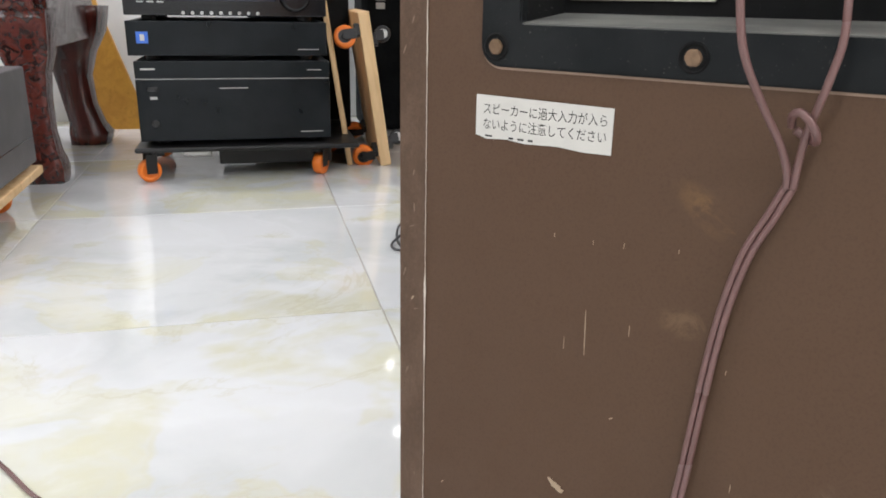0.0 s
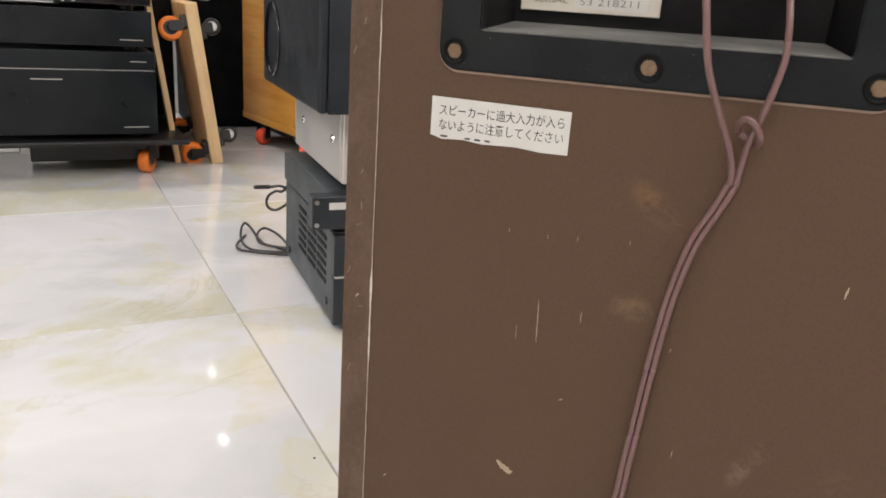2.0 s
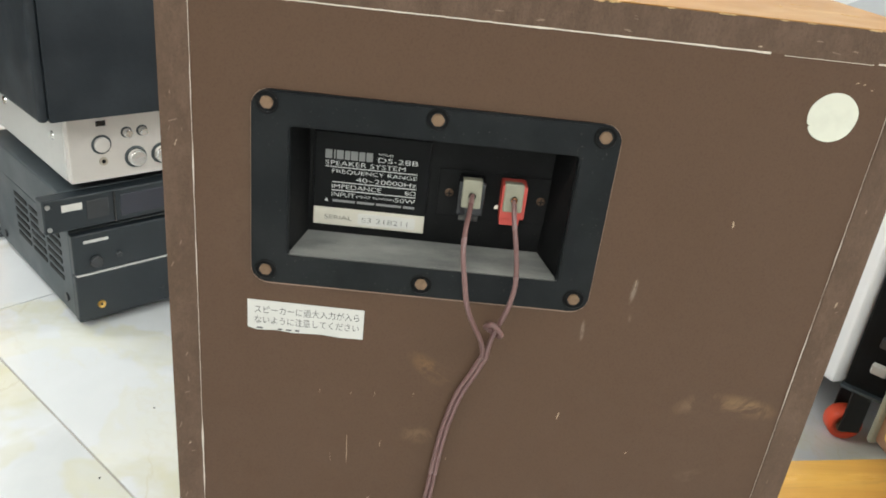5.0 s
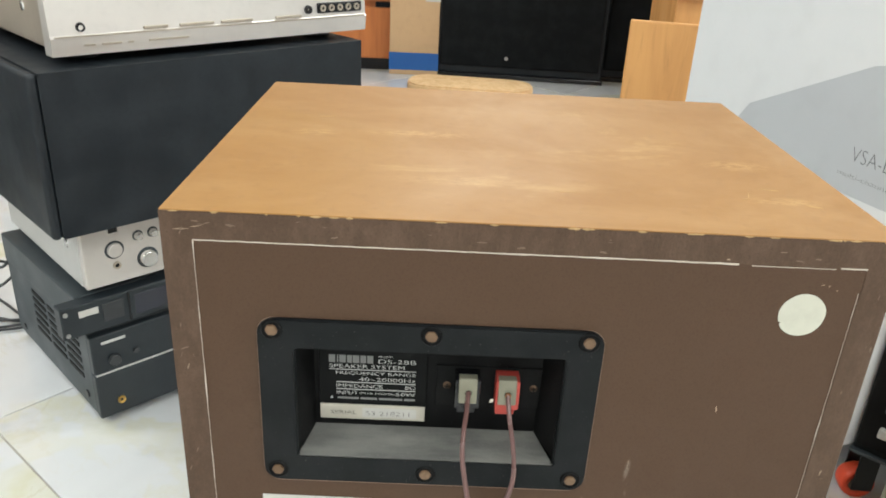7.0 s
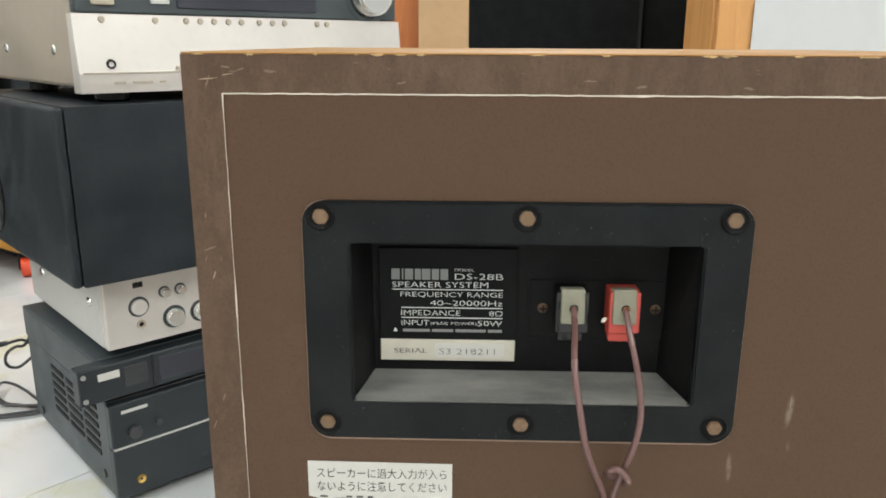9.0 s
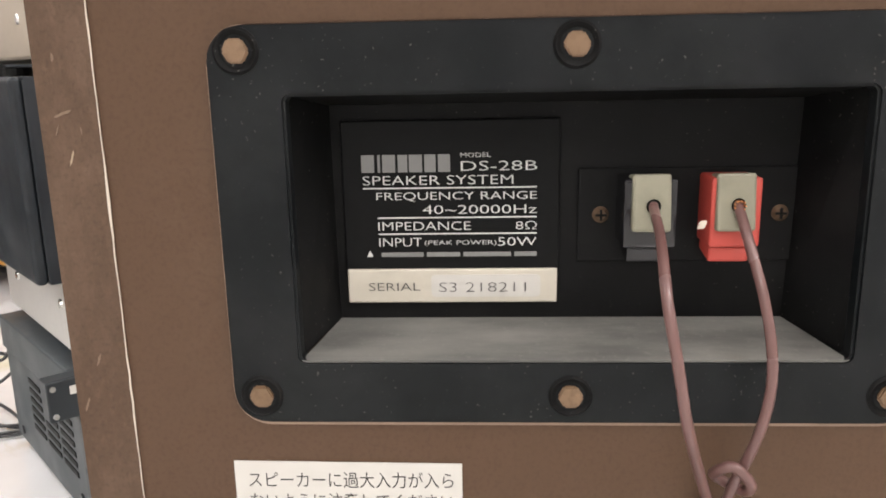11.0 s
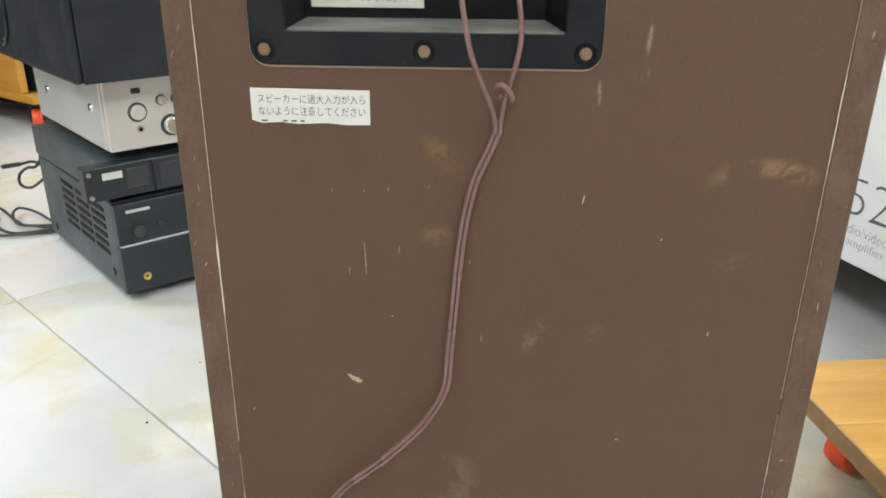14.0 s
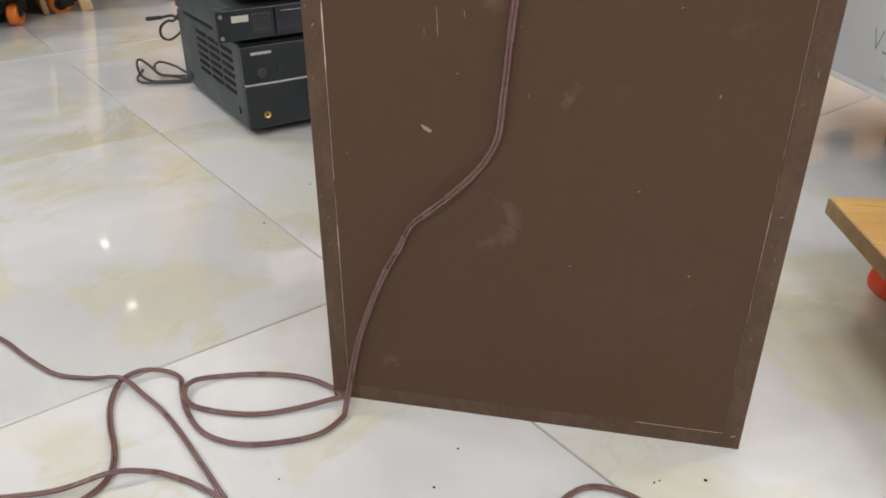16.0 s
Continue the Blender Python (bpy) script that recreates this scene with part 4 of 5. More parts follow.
def black_receiver():
    t = thing("receiver", pose(-0.485, 0.557, 0, 0, 0, 44.4), "black home-cinema receiver standing on the tiled floor", "receiver", "stacked hi-fi units")
    w, d, h = 0.435, 0.325, 0.142
    unit_feet(t, w, d, 0.015)
    body = part("casing", box((0.001, 0.012, 0.013), (w - 0.001, d, h), 0.003), "greymetal", t, "dark grey metal cover")
    for z0, z1, nm in ((0.0135, 0.0815, "lower_front"), (0.0835, 0.1405, "upper_front")):
        part(nm, box((0, -0.001, z0), (w, 0.012, z1), 0.002), "slate", t)
    part("trim_line", box((0.002, -0.0016, 0.0815), (w - 0.002, 0.008, 0.0835)), "silver", t, "silver trim line")
    part("maker_bar", box((0.014, -0.0016, 0.127), (0.046, 0, 0.131)), "silver", t)
    knob(0.008, 0.006, (0.028, -0.001, 0.100), t, "dark", "power_button", skirt=False)
    knob(0.004, 0.004, (0.058, -0.001, 0.103), t, "dark", "small_button", skirt=False)
    knob(0.024, 0.016, (0.37, -0.001, 0.112), t, "dark", "volume_knob")
    jack = part("headphone_jack", lathe([(0.0022, 0.004), (0.0022, -0.001), (0.005, -0.0025), (0.006, 0.001)], (0.030, -0.001, 0.034), "y", 20), "gold", t, "gold headphone jack")
    part("round_cap", disc(0.003, 0.002, (0.115, -0.003, 0.036), "y", 12), "dark", t)
    part("display", box((0.14, -0.0018, 0.094), (0.31, 0.002, 0.128), 0.001), "display", t)
    # vent slots in the left cheek, in three columns of slanting blocks
    for c in range(3):
        for k in range(6):
            y0, z0 = 0.045 + c * 0.062, 0.058 + k * 0.0125
            part("vent_slot", box((0.0000, y0, z0), (0.0016, y0 + 0.05, z0 + 0.0062)), "black_in", body)
    for y, z in ((0.04, 0.035), (0.29, 0.03)):
        part("screw", disc(0.006, 0.003, (-0.0015, y, z), "x", 14), "dark", body)
    for k in range(12):
        y0 = 0.06 + k * 0.021
        part("top_slot", box((0.06, y0, h - 0.001), (w - 0.06, y0 + 0.008, h + 0.0006)), "gloss", body)
    # back cord
    coils = ([(0.06, 0.33, 0.06), (0.05, 0.345, 0.02), (0.017, 0.357), (-0.01, 0.39), (-0.025, 0.418), (-0.033, 0.485, 0.012), (-0.04, 0.513, 0.014), (-0.052, 0.48, 0.012), (-0.058, 0.424), (-0.048, 0.377), (-0.019, 0.359), (0.02, 0.343)],
             [(0.04, 0.37, 0.012), (0.017, 0.368, 0.012), (0.009, 0.415, 0.014), (0.003, 0.458, 0.012), (-0.009, 0.48, 0.012), (-0.024, 0.458, 0.012), (-0.033, 0.408, 0.012), (-0.023, 0.377, 0.012), (0.02, 0.345, 0.012)],
             [(0.03, 0.335, 0.01), (0.007, 0.337), (-0.022, 0.349), (-0.053, 0.367), (-0.069, 0.382), (-0.069, 0.412), (-0.050, 0.44, 0.012)])
    for pts in [[(p + (0.005,))[:3] for p in c] for c in coils]:
        part("mains_cord", tube(spline(pts, 8), 0.0024, seg=8), "dark", t, "coiled black mains cord", True)
    return t


def black_tuner():
    t = thing("tuner", pose(-0.512, 0.540, 0.1435, 0, 0, 45), "slim black tuner on top of the receiver", "tuner", "stacked hi-fi units")
    w, d, h = 0.435, 0.285, 0.052
    unit_feet(t, w, d, 0.008)
    body = part("casing", box((0.026, 0.01, 0.008), (w - 0.026, d, h), 0.002), "greymetal", t)
    part("front", box((0, -0.012, 0.0075), (w, 0.01, h), 0.002), "slate", t, "black fascia")
    part("price_tag", box((0.022, -0.0126, 0.034), (0.047, -0.0118, 0.043)), "paper", t, "small white sticker")
    part("tape_door", box((0.052, -0.0128, 0.018), (0.080, -0.010, 0.044), 0.001), "dark", t)
    part("divider", box((0.086, -0.0135, 0.010), (0.0885, -0.010, 0.050)), "gloss", t)
    part("display", box((0.095, -0.0126, 0.014), (0.26, -0.010, 0.044), 0.001), "display", t)
    for k in range(6):
        part("button", box((0.28 + k * 0.02, -0.0135, 0.02), (0.294 + k * 0.02, -0.010, 0.027), 0.001), "dark", t)
    for z in (0.014, 0.044):
        part("front_screw", disc(0.003, 0.002, (0.006, -0.0138, z), "y", 12), "steel", t)
    cord = [(0.06, d, 0.02), (0.05, d + 0.04, 0.0), (0.035, 0.337, -0.026), (0.023, 0.340, -0.027), (0.011, 0.344, -0.036), (0.008, 0.344, -0.050), (0.015, 0.343, -0.059), (0.028, 0.339, -0.058), (0.05, 0.34, -0.04), (0.035, 0.342, -0.020), (0.012, 0.346, -0.021)]
    part("mains_cord", tube(spline(cord, 8), 0.0024, seg=8), "dark", t, "black mains cord", True)
    part("plug", box((-0.013, 0.343, -0.0245), (0.016, 0.353, -0.0175), 0.003), "dark", t, "black mains plug")
    return t


def silver_amplifier():
    t = thing("amplifier", pose(-0.484, 0.566, 0.1965, 0, 0, 44), "silver integrated amplifier with cream face and chrome knobs, in the stack", "amplifier", "stacked hi-fi units")
    w, d, h = 0.40, 0.285, 0.108
    unit_feet(t, w, d, 0.013)
    body = part("casing", box((0.0, 0.006, 0.013), (w, d, h), 0.002), "silver", t, "silver painted metal cover")
    part("front", box((0.001, -0.006, 0.0125), (w - 0.001, 0.006, h - 0.002), 0.002), "ivory", t, "pale cream aluminium face")
    y = -0.006
    part("standby_window", box((0.036, y - 0.0006, 0.083), (0.048, y + 0.001, 0.090), 0.0005), "gloss", t)
    knob(0.0095, 0.005, (0.041, y, 0.0595), t, "ivory", "power_button", skirt=False)
    part("headphone_jack", lathe([(0.0022, 0.004), (0.0022, -0.001), (0.005, -0.002), (0.0055, 0.001)], (0.042, y, 0.0375), "y", 18), "champagne", t)
    part("jack_hole", disc(0.0034, 0.003, (0.042, y - 0.0012, 0.0375), "y", 18), "plate", t)
    for x, z, r in ((0.073, 0.0715, 0.0055), (0.093, 0.0715, 0.0055), (0.083, 0.0375, 0.011), (0.118, 0.0375, 0.011), (0.154, 0.0375, 0.011), (0.33, 0.06, 0.028)):
        knob(r, 0.010 if r < 0.02 else 0.02, (x, y, z), t, "chrome")
    part("maker_bar", box((0.11, y - 0.0004, 0.0945), (0.145, y + 0.001, 0.0965)), "champagne", t)
    for yy, z in ((0.042, 0.063), (0.225, 0.060), (0.05, 0.100)):
        part("screw", lathe([(0, -0.002), (0.005, -0.0018), (0.006, 0)], (0.0, yy, z), "x", 14), "chrome", body)
    return t


def lying_speaker():
    t = thing("bookshelf_speaker", pose(-0.478, 0.500, 0.3046, 0, 0, 44.5), "black bookshelf loudspeaker lying on its side on the stack", "loudspeaker", "stacked hi-fi units")
    L, d, h = 0.45, 0.37, 0.192
    part("cabinet", box((0.0125, 0, 0), (L, d, h), 0.0004, seg=1), "vinyl", t, "black vinyl-wrapped cabinet")
    baf = part("baffle", box((0.0, 0.0, 0.0), (0.0122, d, h), 0.0055, seg=4), "vinyl", t, "black baffle with rounded edges")
    # paler strip: the corner's highlight is put into the colour
    part("corner_line", box((0.0112, -0.0006, 0.003), (0.0128, 0.001, h - 0.003)), "slate", t, "paler strip for the highlight on the rounded edge")
    for y, z, r in ((0.285, 0.068, 0.052), (0.275, 0.150, 0.022)):
        part("surround", lathe([(r, 0.0), (r * 1.04, 0.004), (r * 0.96, 0.007), (r * 0.86, 0.002)], (-0.004, y, z), "x", 36), "gloss", baf, smooth=True)
        cone = part("cone", lathe([(r * 0.86, 0.003), (r * 0.35, 0.022), (0, 0.022)], (-0.002, y, z), "x", 36), "greymetal", baf, smooth=True)
        part("dust_cap", lathe([(r * 0.36, 0.020), (r * 0.28, 0.012), (r * 0.15, 0.008), (0, 0.007)], (-0.002, y, z), "x", 24), "silver", baf, "silver dust cap", True)
    return t


def champagne_receiver():
    t = thing("receiver", pose(-0.466, 0.541, 0.497, 0, 0, 44.5), "champagne-coloured home-cinema receiver on top of the black loudspeaker", "receiver", "stacked hi-fi units")
    w, d, h = 0.436, 0.345, 0.165
    unit_feet(t, w, d, 0.011)
    part("casing", box((0.004, 0.02, 0.0155), (w - 0.004, d, h), 0.004), "champagne", t, "champagne metal cover")
    # lower face leans a little, with a lip below
    prof = [(0.02, 0.0105), (0.0, 0.0105), (-0.002, 0.030), (0.000, 0.033), (0.006, 0.092), (0.02, 0.092)]
    bm = bmesh.new()
    a = [bm.verts.new((0, y, z)) for y, z in prof]
    b = [bm.verts.new((w, y, z)) for y, z in prof]
    for i in range(len(prof)):
        j = (i + 1) % len(prof)
        bm.faces.new((a[i], a[j], b[j], b[i]))
    bm.faces.new(a[::-1])
    bm.faces.new(b)
    bmesh.ops.recalc_face_normals(bm, faces=bm.faces[:])
    part("lower_front", bm, "ivory", t, "pale champagne face")
    part("lip_line", box((0.004, -0.0026, 0.0305), (w - 0.004, 0.002, 0.032)), "champagne", t)
    part("upper_front", box((0.004, 0.007, 0.093), (w - 0.004, 0.02, h - 0.002), 0.002), "greymetal", t, "dark grey fascia")
    part("display", box((0.115, 0.005, 0.100), (0.30, 0.012, 0.150), 0.001), "display", t, "dark display window")
    part("power_key", box((0.021, 0.003, 0.101), (0.045, 0.010, 0.125), 0.0015), "champagne", t)
    part("input_key", box((0.085, 0.004, 0.104), (0.106, 0.010, 0.109), 0.001), "silver", t)
    knob(0.030, 0.018, (0.386, 0.007, 0.128), t, "chrome", "volume_knob")
    for x in (0.030, 0.088, 0.124, 0.141, 0.158, 0.176, 0.193, 0.217, 0.235, 0.252, 0.30, 0.315):
        part("small_button", lathe([(0, -0.0025), (0.003, -0.0025), (0.0034, -0.001), (0.0040, 0.001), (0.0040, 0.003)], (x, 0.0055, 0.0865), "y", 16), "champagne", t)
    part("headphone_jack", lathe([(0.003, 0.004), (0.003, -0.001), (0.0045, -0.002), (0.0055, 0.001)], (0.034, 0.000, 0.0405), "y", 20), "gloss", t)
    part("side_jack", lathe([(0.002, 0.004), (0.002, -0.002), (0.005, -0.003), (0.006, 0.001)], (0.337, 0.000, 0.043), "y", 18), "gloss", t)
    av = part("socket_panel", box((0.352, -0.002, 0.037), (0.428, 0.004, 0.051), 0.002), "gloss", t, "row of black sockets")
    for k in range(5):
        part("socket", lathe([(0.002, 0.002), (0.002, -0.001), (0.0045, -0.0015), (0.005, 0.001)], (0.360 + k * 0.0145, -0.0022, 0.044), "y", 16), "champagne", av)
    for x, ln in ((0.105, 0.03), (0.150, 0.045), (0.205, 0.045), (0.285, 0.04)):
        part("name_bar", box((x, -0.0022, 0.034), (x + ln, 0.001, 0.0375), 0.0008), "champagne", t)
    for x, ln in ((0.035, 0.012), (0.055, 0.022), (0.085, 0.006), (0.11, 0.05)):
        part("print_bar", box((x, -0.0022, 0.020), (x + ln, 0.0, 0.0222)), "champagne", t)
    for y, z in ((0.085, 0.055), (0.27, 0.055)):
        part("screw", lathe([(0, -0.002), (0.0045, -0.0015), (0.0055, 0)], (0.004, y, z), "x", 14), "chrome", t)
    return t


black_receiver()
black_tuner()
silver_amplifier()
lying_speaker()
champagne_receiver()


# ---- casters, dollies and the equipment stack by the pier ----
def caster(parent, at, tyre="orange", r=0.03, turn=0.0, drop=None):
    """A swivel caster hung below the point at, its wheel on the floor."""
    axle = r - (drop if drop is not None else at[2])
    m = Matrix.Translation(at) @ pose(0, 0, 0, 0, 0, turn)
    c = part("caster_fork", box((-0.016, -0.014, -0.012), (0.016, 0.014, 0), 0.002, m=m), "blacksteel", parent, "black steel caster fork")
    for s in (-1, 1):
        part("fork_cheek", box((0.004, s * 0.015 - 0.0015, axle - 0.006), (0.030, s * 0.015 + 0.0015, -0.006), 0.001, m=m), "blacksteel", c)
    own = lathe([(r * 0.55, -0.011), (r * 0.92, -0.012), (r, -0.008), (r, 0.008), (r * 0.92, 0.012), (r * 0.55, 0.011), (r * 0.55, -0.011)], (0.02, 0, axle), "y", 28)
    own.transform(m)
    part("tyre", own, tyre, c, smooth=True)
    own = lathe([(0, -0.0125), (r * 0.2, -0.0125), (r * 0.24, -0.009), (r * 0.56, -0.009), (r * 0.56, 0.009), (r * 0.24, 0.009), (r * 0.2, 0.0125), (0, 0.0125)], (0.02, 0, axle), "y", 20)
    own.transform(m)
    part("rim", own, "cream" if tyre != "orange" else "orange", c)


def equipment_cart():
    o = Vector((-1.602, 0.799, 0))
    t = thing("platform_cart", Matrix.Translation(o) @ pose(0, 0, 0, 0, 0, 49.4), "low black platform cart on orange casters", "cart")
    w, d = 0.535, 0.40
    part("platform", box((0, 0, 0.074), (w, d, 0.086), 0.004), "blacksteel", t, "black platform board")
    for x, y, a in ((0.045, 0.035, 200), (w - 0.105, 0.035, 60), (0.05, d - 0.06, 160), (w - 0.06, d - 0.06, 20)):
        caster(t, (x, y, 0.074), "orange", 0.0318 * 0.86, a, 0.074)
    # one plain block for the dark items between the casters
    part("under_frame", box((0.19, 0.06, 0.030), (0.47, 0.34, 0.0735), 0.004), "blacksteel", t, "dark box under the platform")
    part("cross_bar", box((0.10, 0.10, 0.045), (0.17, 0.30, 0.074), 0.003), "steel", t, "grey steel bracket")

    def unit(name, label, z, h, front, x=0.012, ww=0.44):
        u = thing(name, Matrix.Translation(o) @ pose(0, 0, 0, 0, 0, 49.4) @ Matrix.Translation((x, 0.028, z)), label, "amplifier", "units on the cart")
        unit_feet(u, ww, 0.36, 0.014)
        part("casing", box((0.002, 0.012, 0.012), (ww - 0.002, 0.36, h), 0.002), "greymetal", u)
        front(u, ww, h)
        return u

    def big(u, ww, h):
        part("front", box((0, -0.004, 0.012), (ww, 0.012, h - 0.042), 0.002), "blackmetal", u)
        part("upper_front", box((0, -0.004, h - 0.040), (ww, 0.012, h), 0.002), "blackmetal", u)
        part("groove_line", box((0.002, -0.001, h - 0.0425), (ww - 0.002, 0.008, h - 0.0395)), "silver", u)
        part("maker_bar", box((0.014, -0.0048, h - 0.020), (0.046, -0.003, h - 0.016)), "silver", u)
        part("model_bar", box((ww - 0.055, -0.0048, h - 0.022), (ww - 0.02, -0.003, h - 0.020)), "silver", u)
        part("name_bar", box((0.19, -0.0048, h - 0.064), (0.255, -0.003, h - 0.062)), "silver", u)
        part("print_bar", box((ww - 0.075, -0.0048, 0.028), (ww - 0.02, -0.003, 0.030)), "silver", u)
        part("power_key", box((0.024, -0.006, h - 0.070), (0.050, -0.002, h - 0.058), 0.001), "gloss", u)
        part("print_bar", box((0.03, -0.0048, h - 0.088), (0.046, -0.003, h - 0.082)), "steel", u)
        knob(0.010, 0.006, (0.038, -0.004, 0.055), u, "gloss", "headphone_cap", skirt=False)

    def mid(u, ww, h):
        part("front", box((0, -0.004, 0.012), (ww, 0.012, h), 0.002), "blackmetal", u)
        part("sticker", box((0.022, -0.0048, 0.040), (0.048, -0.003, 0.066)), "bluelabel", u, "blue and white sticker")
        part("sticker_print", box((0.030, -0.0052, 0.046), (0.040, -0.0046, 0.060)), "paper", u)
        part("print_bar", box((ww - 0.07, -0.0048, 0.026), (ww - 0.02, -0.003, 0.0275)), "silver", u)

    def high(u, ww, h):
        part("front", box((0, -0.004, 0.012), (ww, 0.012, h), 0.002), "gloss", u)
        part("display", box((0.09, -0.0048, 0.045), (0.34, -0.002, 0.10), 0.001), "display", u)
        for k in range(9):
            knob(0.0042, 0.004, (0.13 + k * 0.021, -0.004, 0.018), u, "steel", "small_button", skirt=False)
        knob(0.033, 0.018, (0.385, -0.004, 0.058), u, "gloss", "volume_knob")
        for k in range(3):
            part("print_bar", box((0.03 + 0.022 * k, -0.0048, 0.04), (0.045 + 0.022 * k, -0.003, 0.043)), "steel", u)
    unit("power_amplifier", "tall black amplifier standing on the platform cart", 0.086, 0.200, big, 0.014, 0.452)
    unit("disc_player", "black hi-fi unit with a blue sticker, second in the cart stack", 0.2865, 0.090, mid, 0.004, 0.458)
    unit("receiver", "glossy black receiver on top of the cart stack", 0.377, 0.155, high, 0.004, 0.458)


equipment_cart()
# plain black box added to fill the dark area behind the stack
bs = thing("floor_speaker", Matrix.Translation((-1.602, 0.799, 0)) @ pose(0, 0, 0, 0, 0, 49.4) @ Matrix.Translation((0.28, 0.44, 0)), "plain black box filling the dark area behind the cart stack", "loudspeaker")
part("cabinet", box((0, 0.0, 0.012), (0.29, 0.26, 0.70), 0.004), "cloth", bs)
part("plinth", box((0.01, 0.01, 0), (0.28, 0.25, 0.0118)), "gloss", bs)


def leaning_board(base, length, width, thick, lean, casters, tyre, label, yaw=0.0):
    """A dolly stood on its edge: local x across its face, y to the back, z along its length."""
    t = thing("upright_dolly", Matrix.Translation(base) @ pose(0, 0, 0, 0, 0, 43.4 + yaw) @ pose(0, 0, 0, 0, lean, 0), label, "dolly", "dollies stood on edge")
    part("board", box((-thick / 2, 0, 0), (thick / 2, width, length), 0.003), "pine", t, "bare pine board")
    for s, y, z, a in casters:
        m = Matrix.Translation((s * thick / 2, y, z)) @ (pose(0, 0, 0, 0, -90, 0) if s > 0 else pose(0, 0, 0, 0, 90, 0)) @ pose(0, 0, 0, 0, 0, a)
        r = 0.029 if s < 0 else 0.021
        c = part("caster_plate", box((-0.016, -0.014, -0.014), (0.016, 0.014, 0.0), 0.002, m=m), "blacksteel", t, "black caster bracket")
        for q in (-1, 1):
            part("fork_cheek", box((-0.004, q * 0.015 - 0.0015, -r * 1.5), (0.022, q * 0.015 + 0.0015, -0.01), 0.001, m=m), "blacksteel", c)
        own = lathe([(r * 0.6, -0.011), (r * 0.92, -0.012), (r, -0.008), (r, 0.008), (r * 0.92, 0.012), (r * 0.6, 0.011), (r * 0.6, -0.011)], (0.012, 0, -r * 1.4), "y", 28)
        own.transform(m)
        part("tyre", own, tyre if s < 0 else "blacksteel", c, smooth=True)
        own = lathe([(0, -0.0135), (r * 0.22, -0.0135), (r * 0.3, -0.009), (r * 0.62, -0.009), (r * 0.62, 0.009), (r * 0.3, 0.009), (r * 0.22, 0.0135), (0, 0.0135)], (0.012, 0, -r * 1.4), "y", 20)
        own.transform(m)
        part("rim", own, "blacksteel" if s < 0 else "steel", c)
    return t


leaning_board((-1.365, 1.290, 0.0), 0.455, 0.36, 0.014, -8.0, [], "orange", "thin bare pine board leaning beside the cart stack")
leaning_board((-1.288, 1.350, 0.0), 0.405, 0.40, 0.030, -8.0, [(-1, 0.02, 0.045, 15), (-1, 0.02, 0.36, -15), (-1, 0.33, 0.06, 40), (1, 0.03, 0.055, 20), (1, 0.03, 0.33, 10)], "orange", "pine dolly on edge with orange casters", 3.0)


# black keyboard bag behind the boards
bag = thing("keyboard_bag", pose(*room(0.56, 2.52), 0, 0, TH), "tall black soft bag with a white mark, stood upright", "bag")
part("bag_body", box((-0.36, -0.10, 0), (0.42, 0.12, 0.82), 0.03, seg=4), "cloth", bag)
for k in range(3):
    part("mark_bar", box((-0.315, -0.1035, 0.40 + k * 0.026), (-0.285, -0.099, 0.420 + k * 0.026), 0.002), "paper", bag, "white printed mark")
part("zip_seam", box((-0.10, -0.104, 0.05), (-0.092, -0.098, 0.78), 0.002), "gloss", bag)


# yellow plywood cabinet on casters
def plywood_cabinet():
    m = pose(-1.12, 1.494, 0, 0, 0, TH + 8.5)
    t = thing("plywood_cabinet", m, "yellow varnished plywood cabinet on red casters, dark inside", "cabinet")
    z0, z1, w, d = 0.065, 0.95, 0.62, 0.42
    for x in (0.0, w - 0.02):
        part("side_panel", box((x, 0.052, z0 + 0.0205), (x + 0.02, d, z1), 0.002), "plywood", t)
    part("bottom_board", box((-0.002, 0, z0), (w + 0.002, d + 0.002, z0 + 0.02), 0.002), "plywood", t)
    part("top_board", box((-0.01, -0.005, z1 + 0.001), (w + 0.01, d + 0.005, z1 + 0.022), 0.003), "plywood", t)
    part("back_board", box((0.021, d - 0.012, z0 + 0.021), (w - 0.021, d - 0.001, z1 - 0.001)), "gloss", t, "black back board")
    for x, y, a in ((0.03, 0.05, 240), (w - 0.06, 0.05, 60), (0.03, d - 0.11, 215), (w - 0.06, d - 0.06, 10)):
        caster(t, (x, y, z0), "redwheel", 0.024, a)
    part("under_frame", box((0.045, 0.07, 0.035), (w - 0.05, d - 0.02, z0 - 0.0005), 0.003), "blacksteel", t, "dark under-frame")
    # black box added to make the inside dark; green patch for a green thing
    s = thing("dark_filler_box", m @ Matrix.Translation((0.04, 0.022, z0 + 0.0205)), "black box with a green patch, added for the dark inside of the plywood cabinet", "loudspeaker")
    part("cabinet", box((0, 0, 0), (0.46, 0.36, 0.6), 0.006), "vinyl", s)
    part("label", box((-0.0008, 0.004, 0.06), (0.001, 0.026, 0.20)), "green", s, "green patch")
    part("cone", lathe([(0.14, -0.004), (0.15, 0.0), (0.13, -0.006), (0.05, 0.02), (0, 0.01)], (0.22, -0.001, 0.28), "y", 32), "gloss", s, smooth=True)


plywood_cabinet()


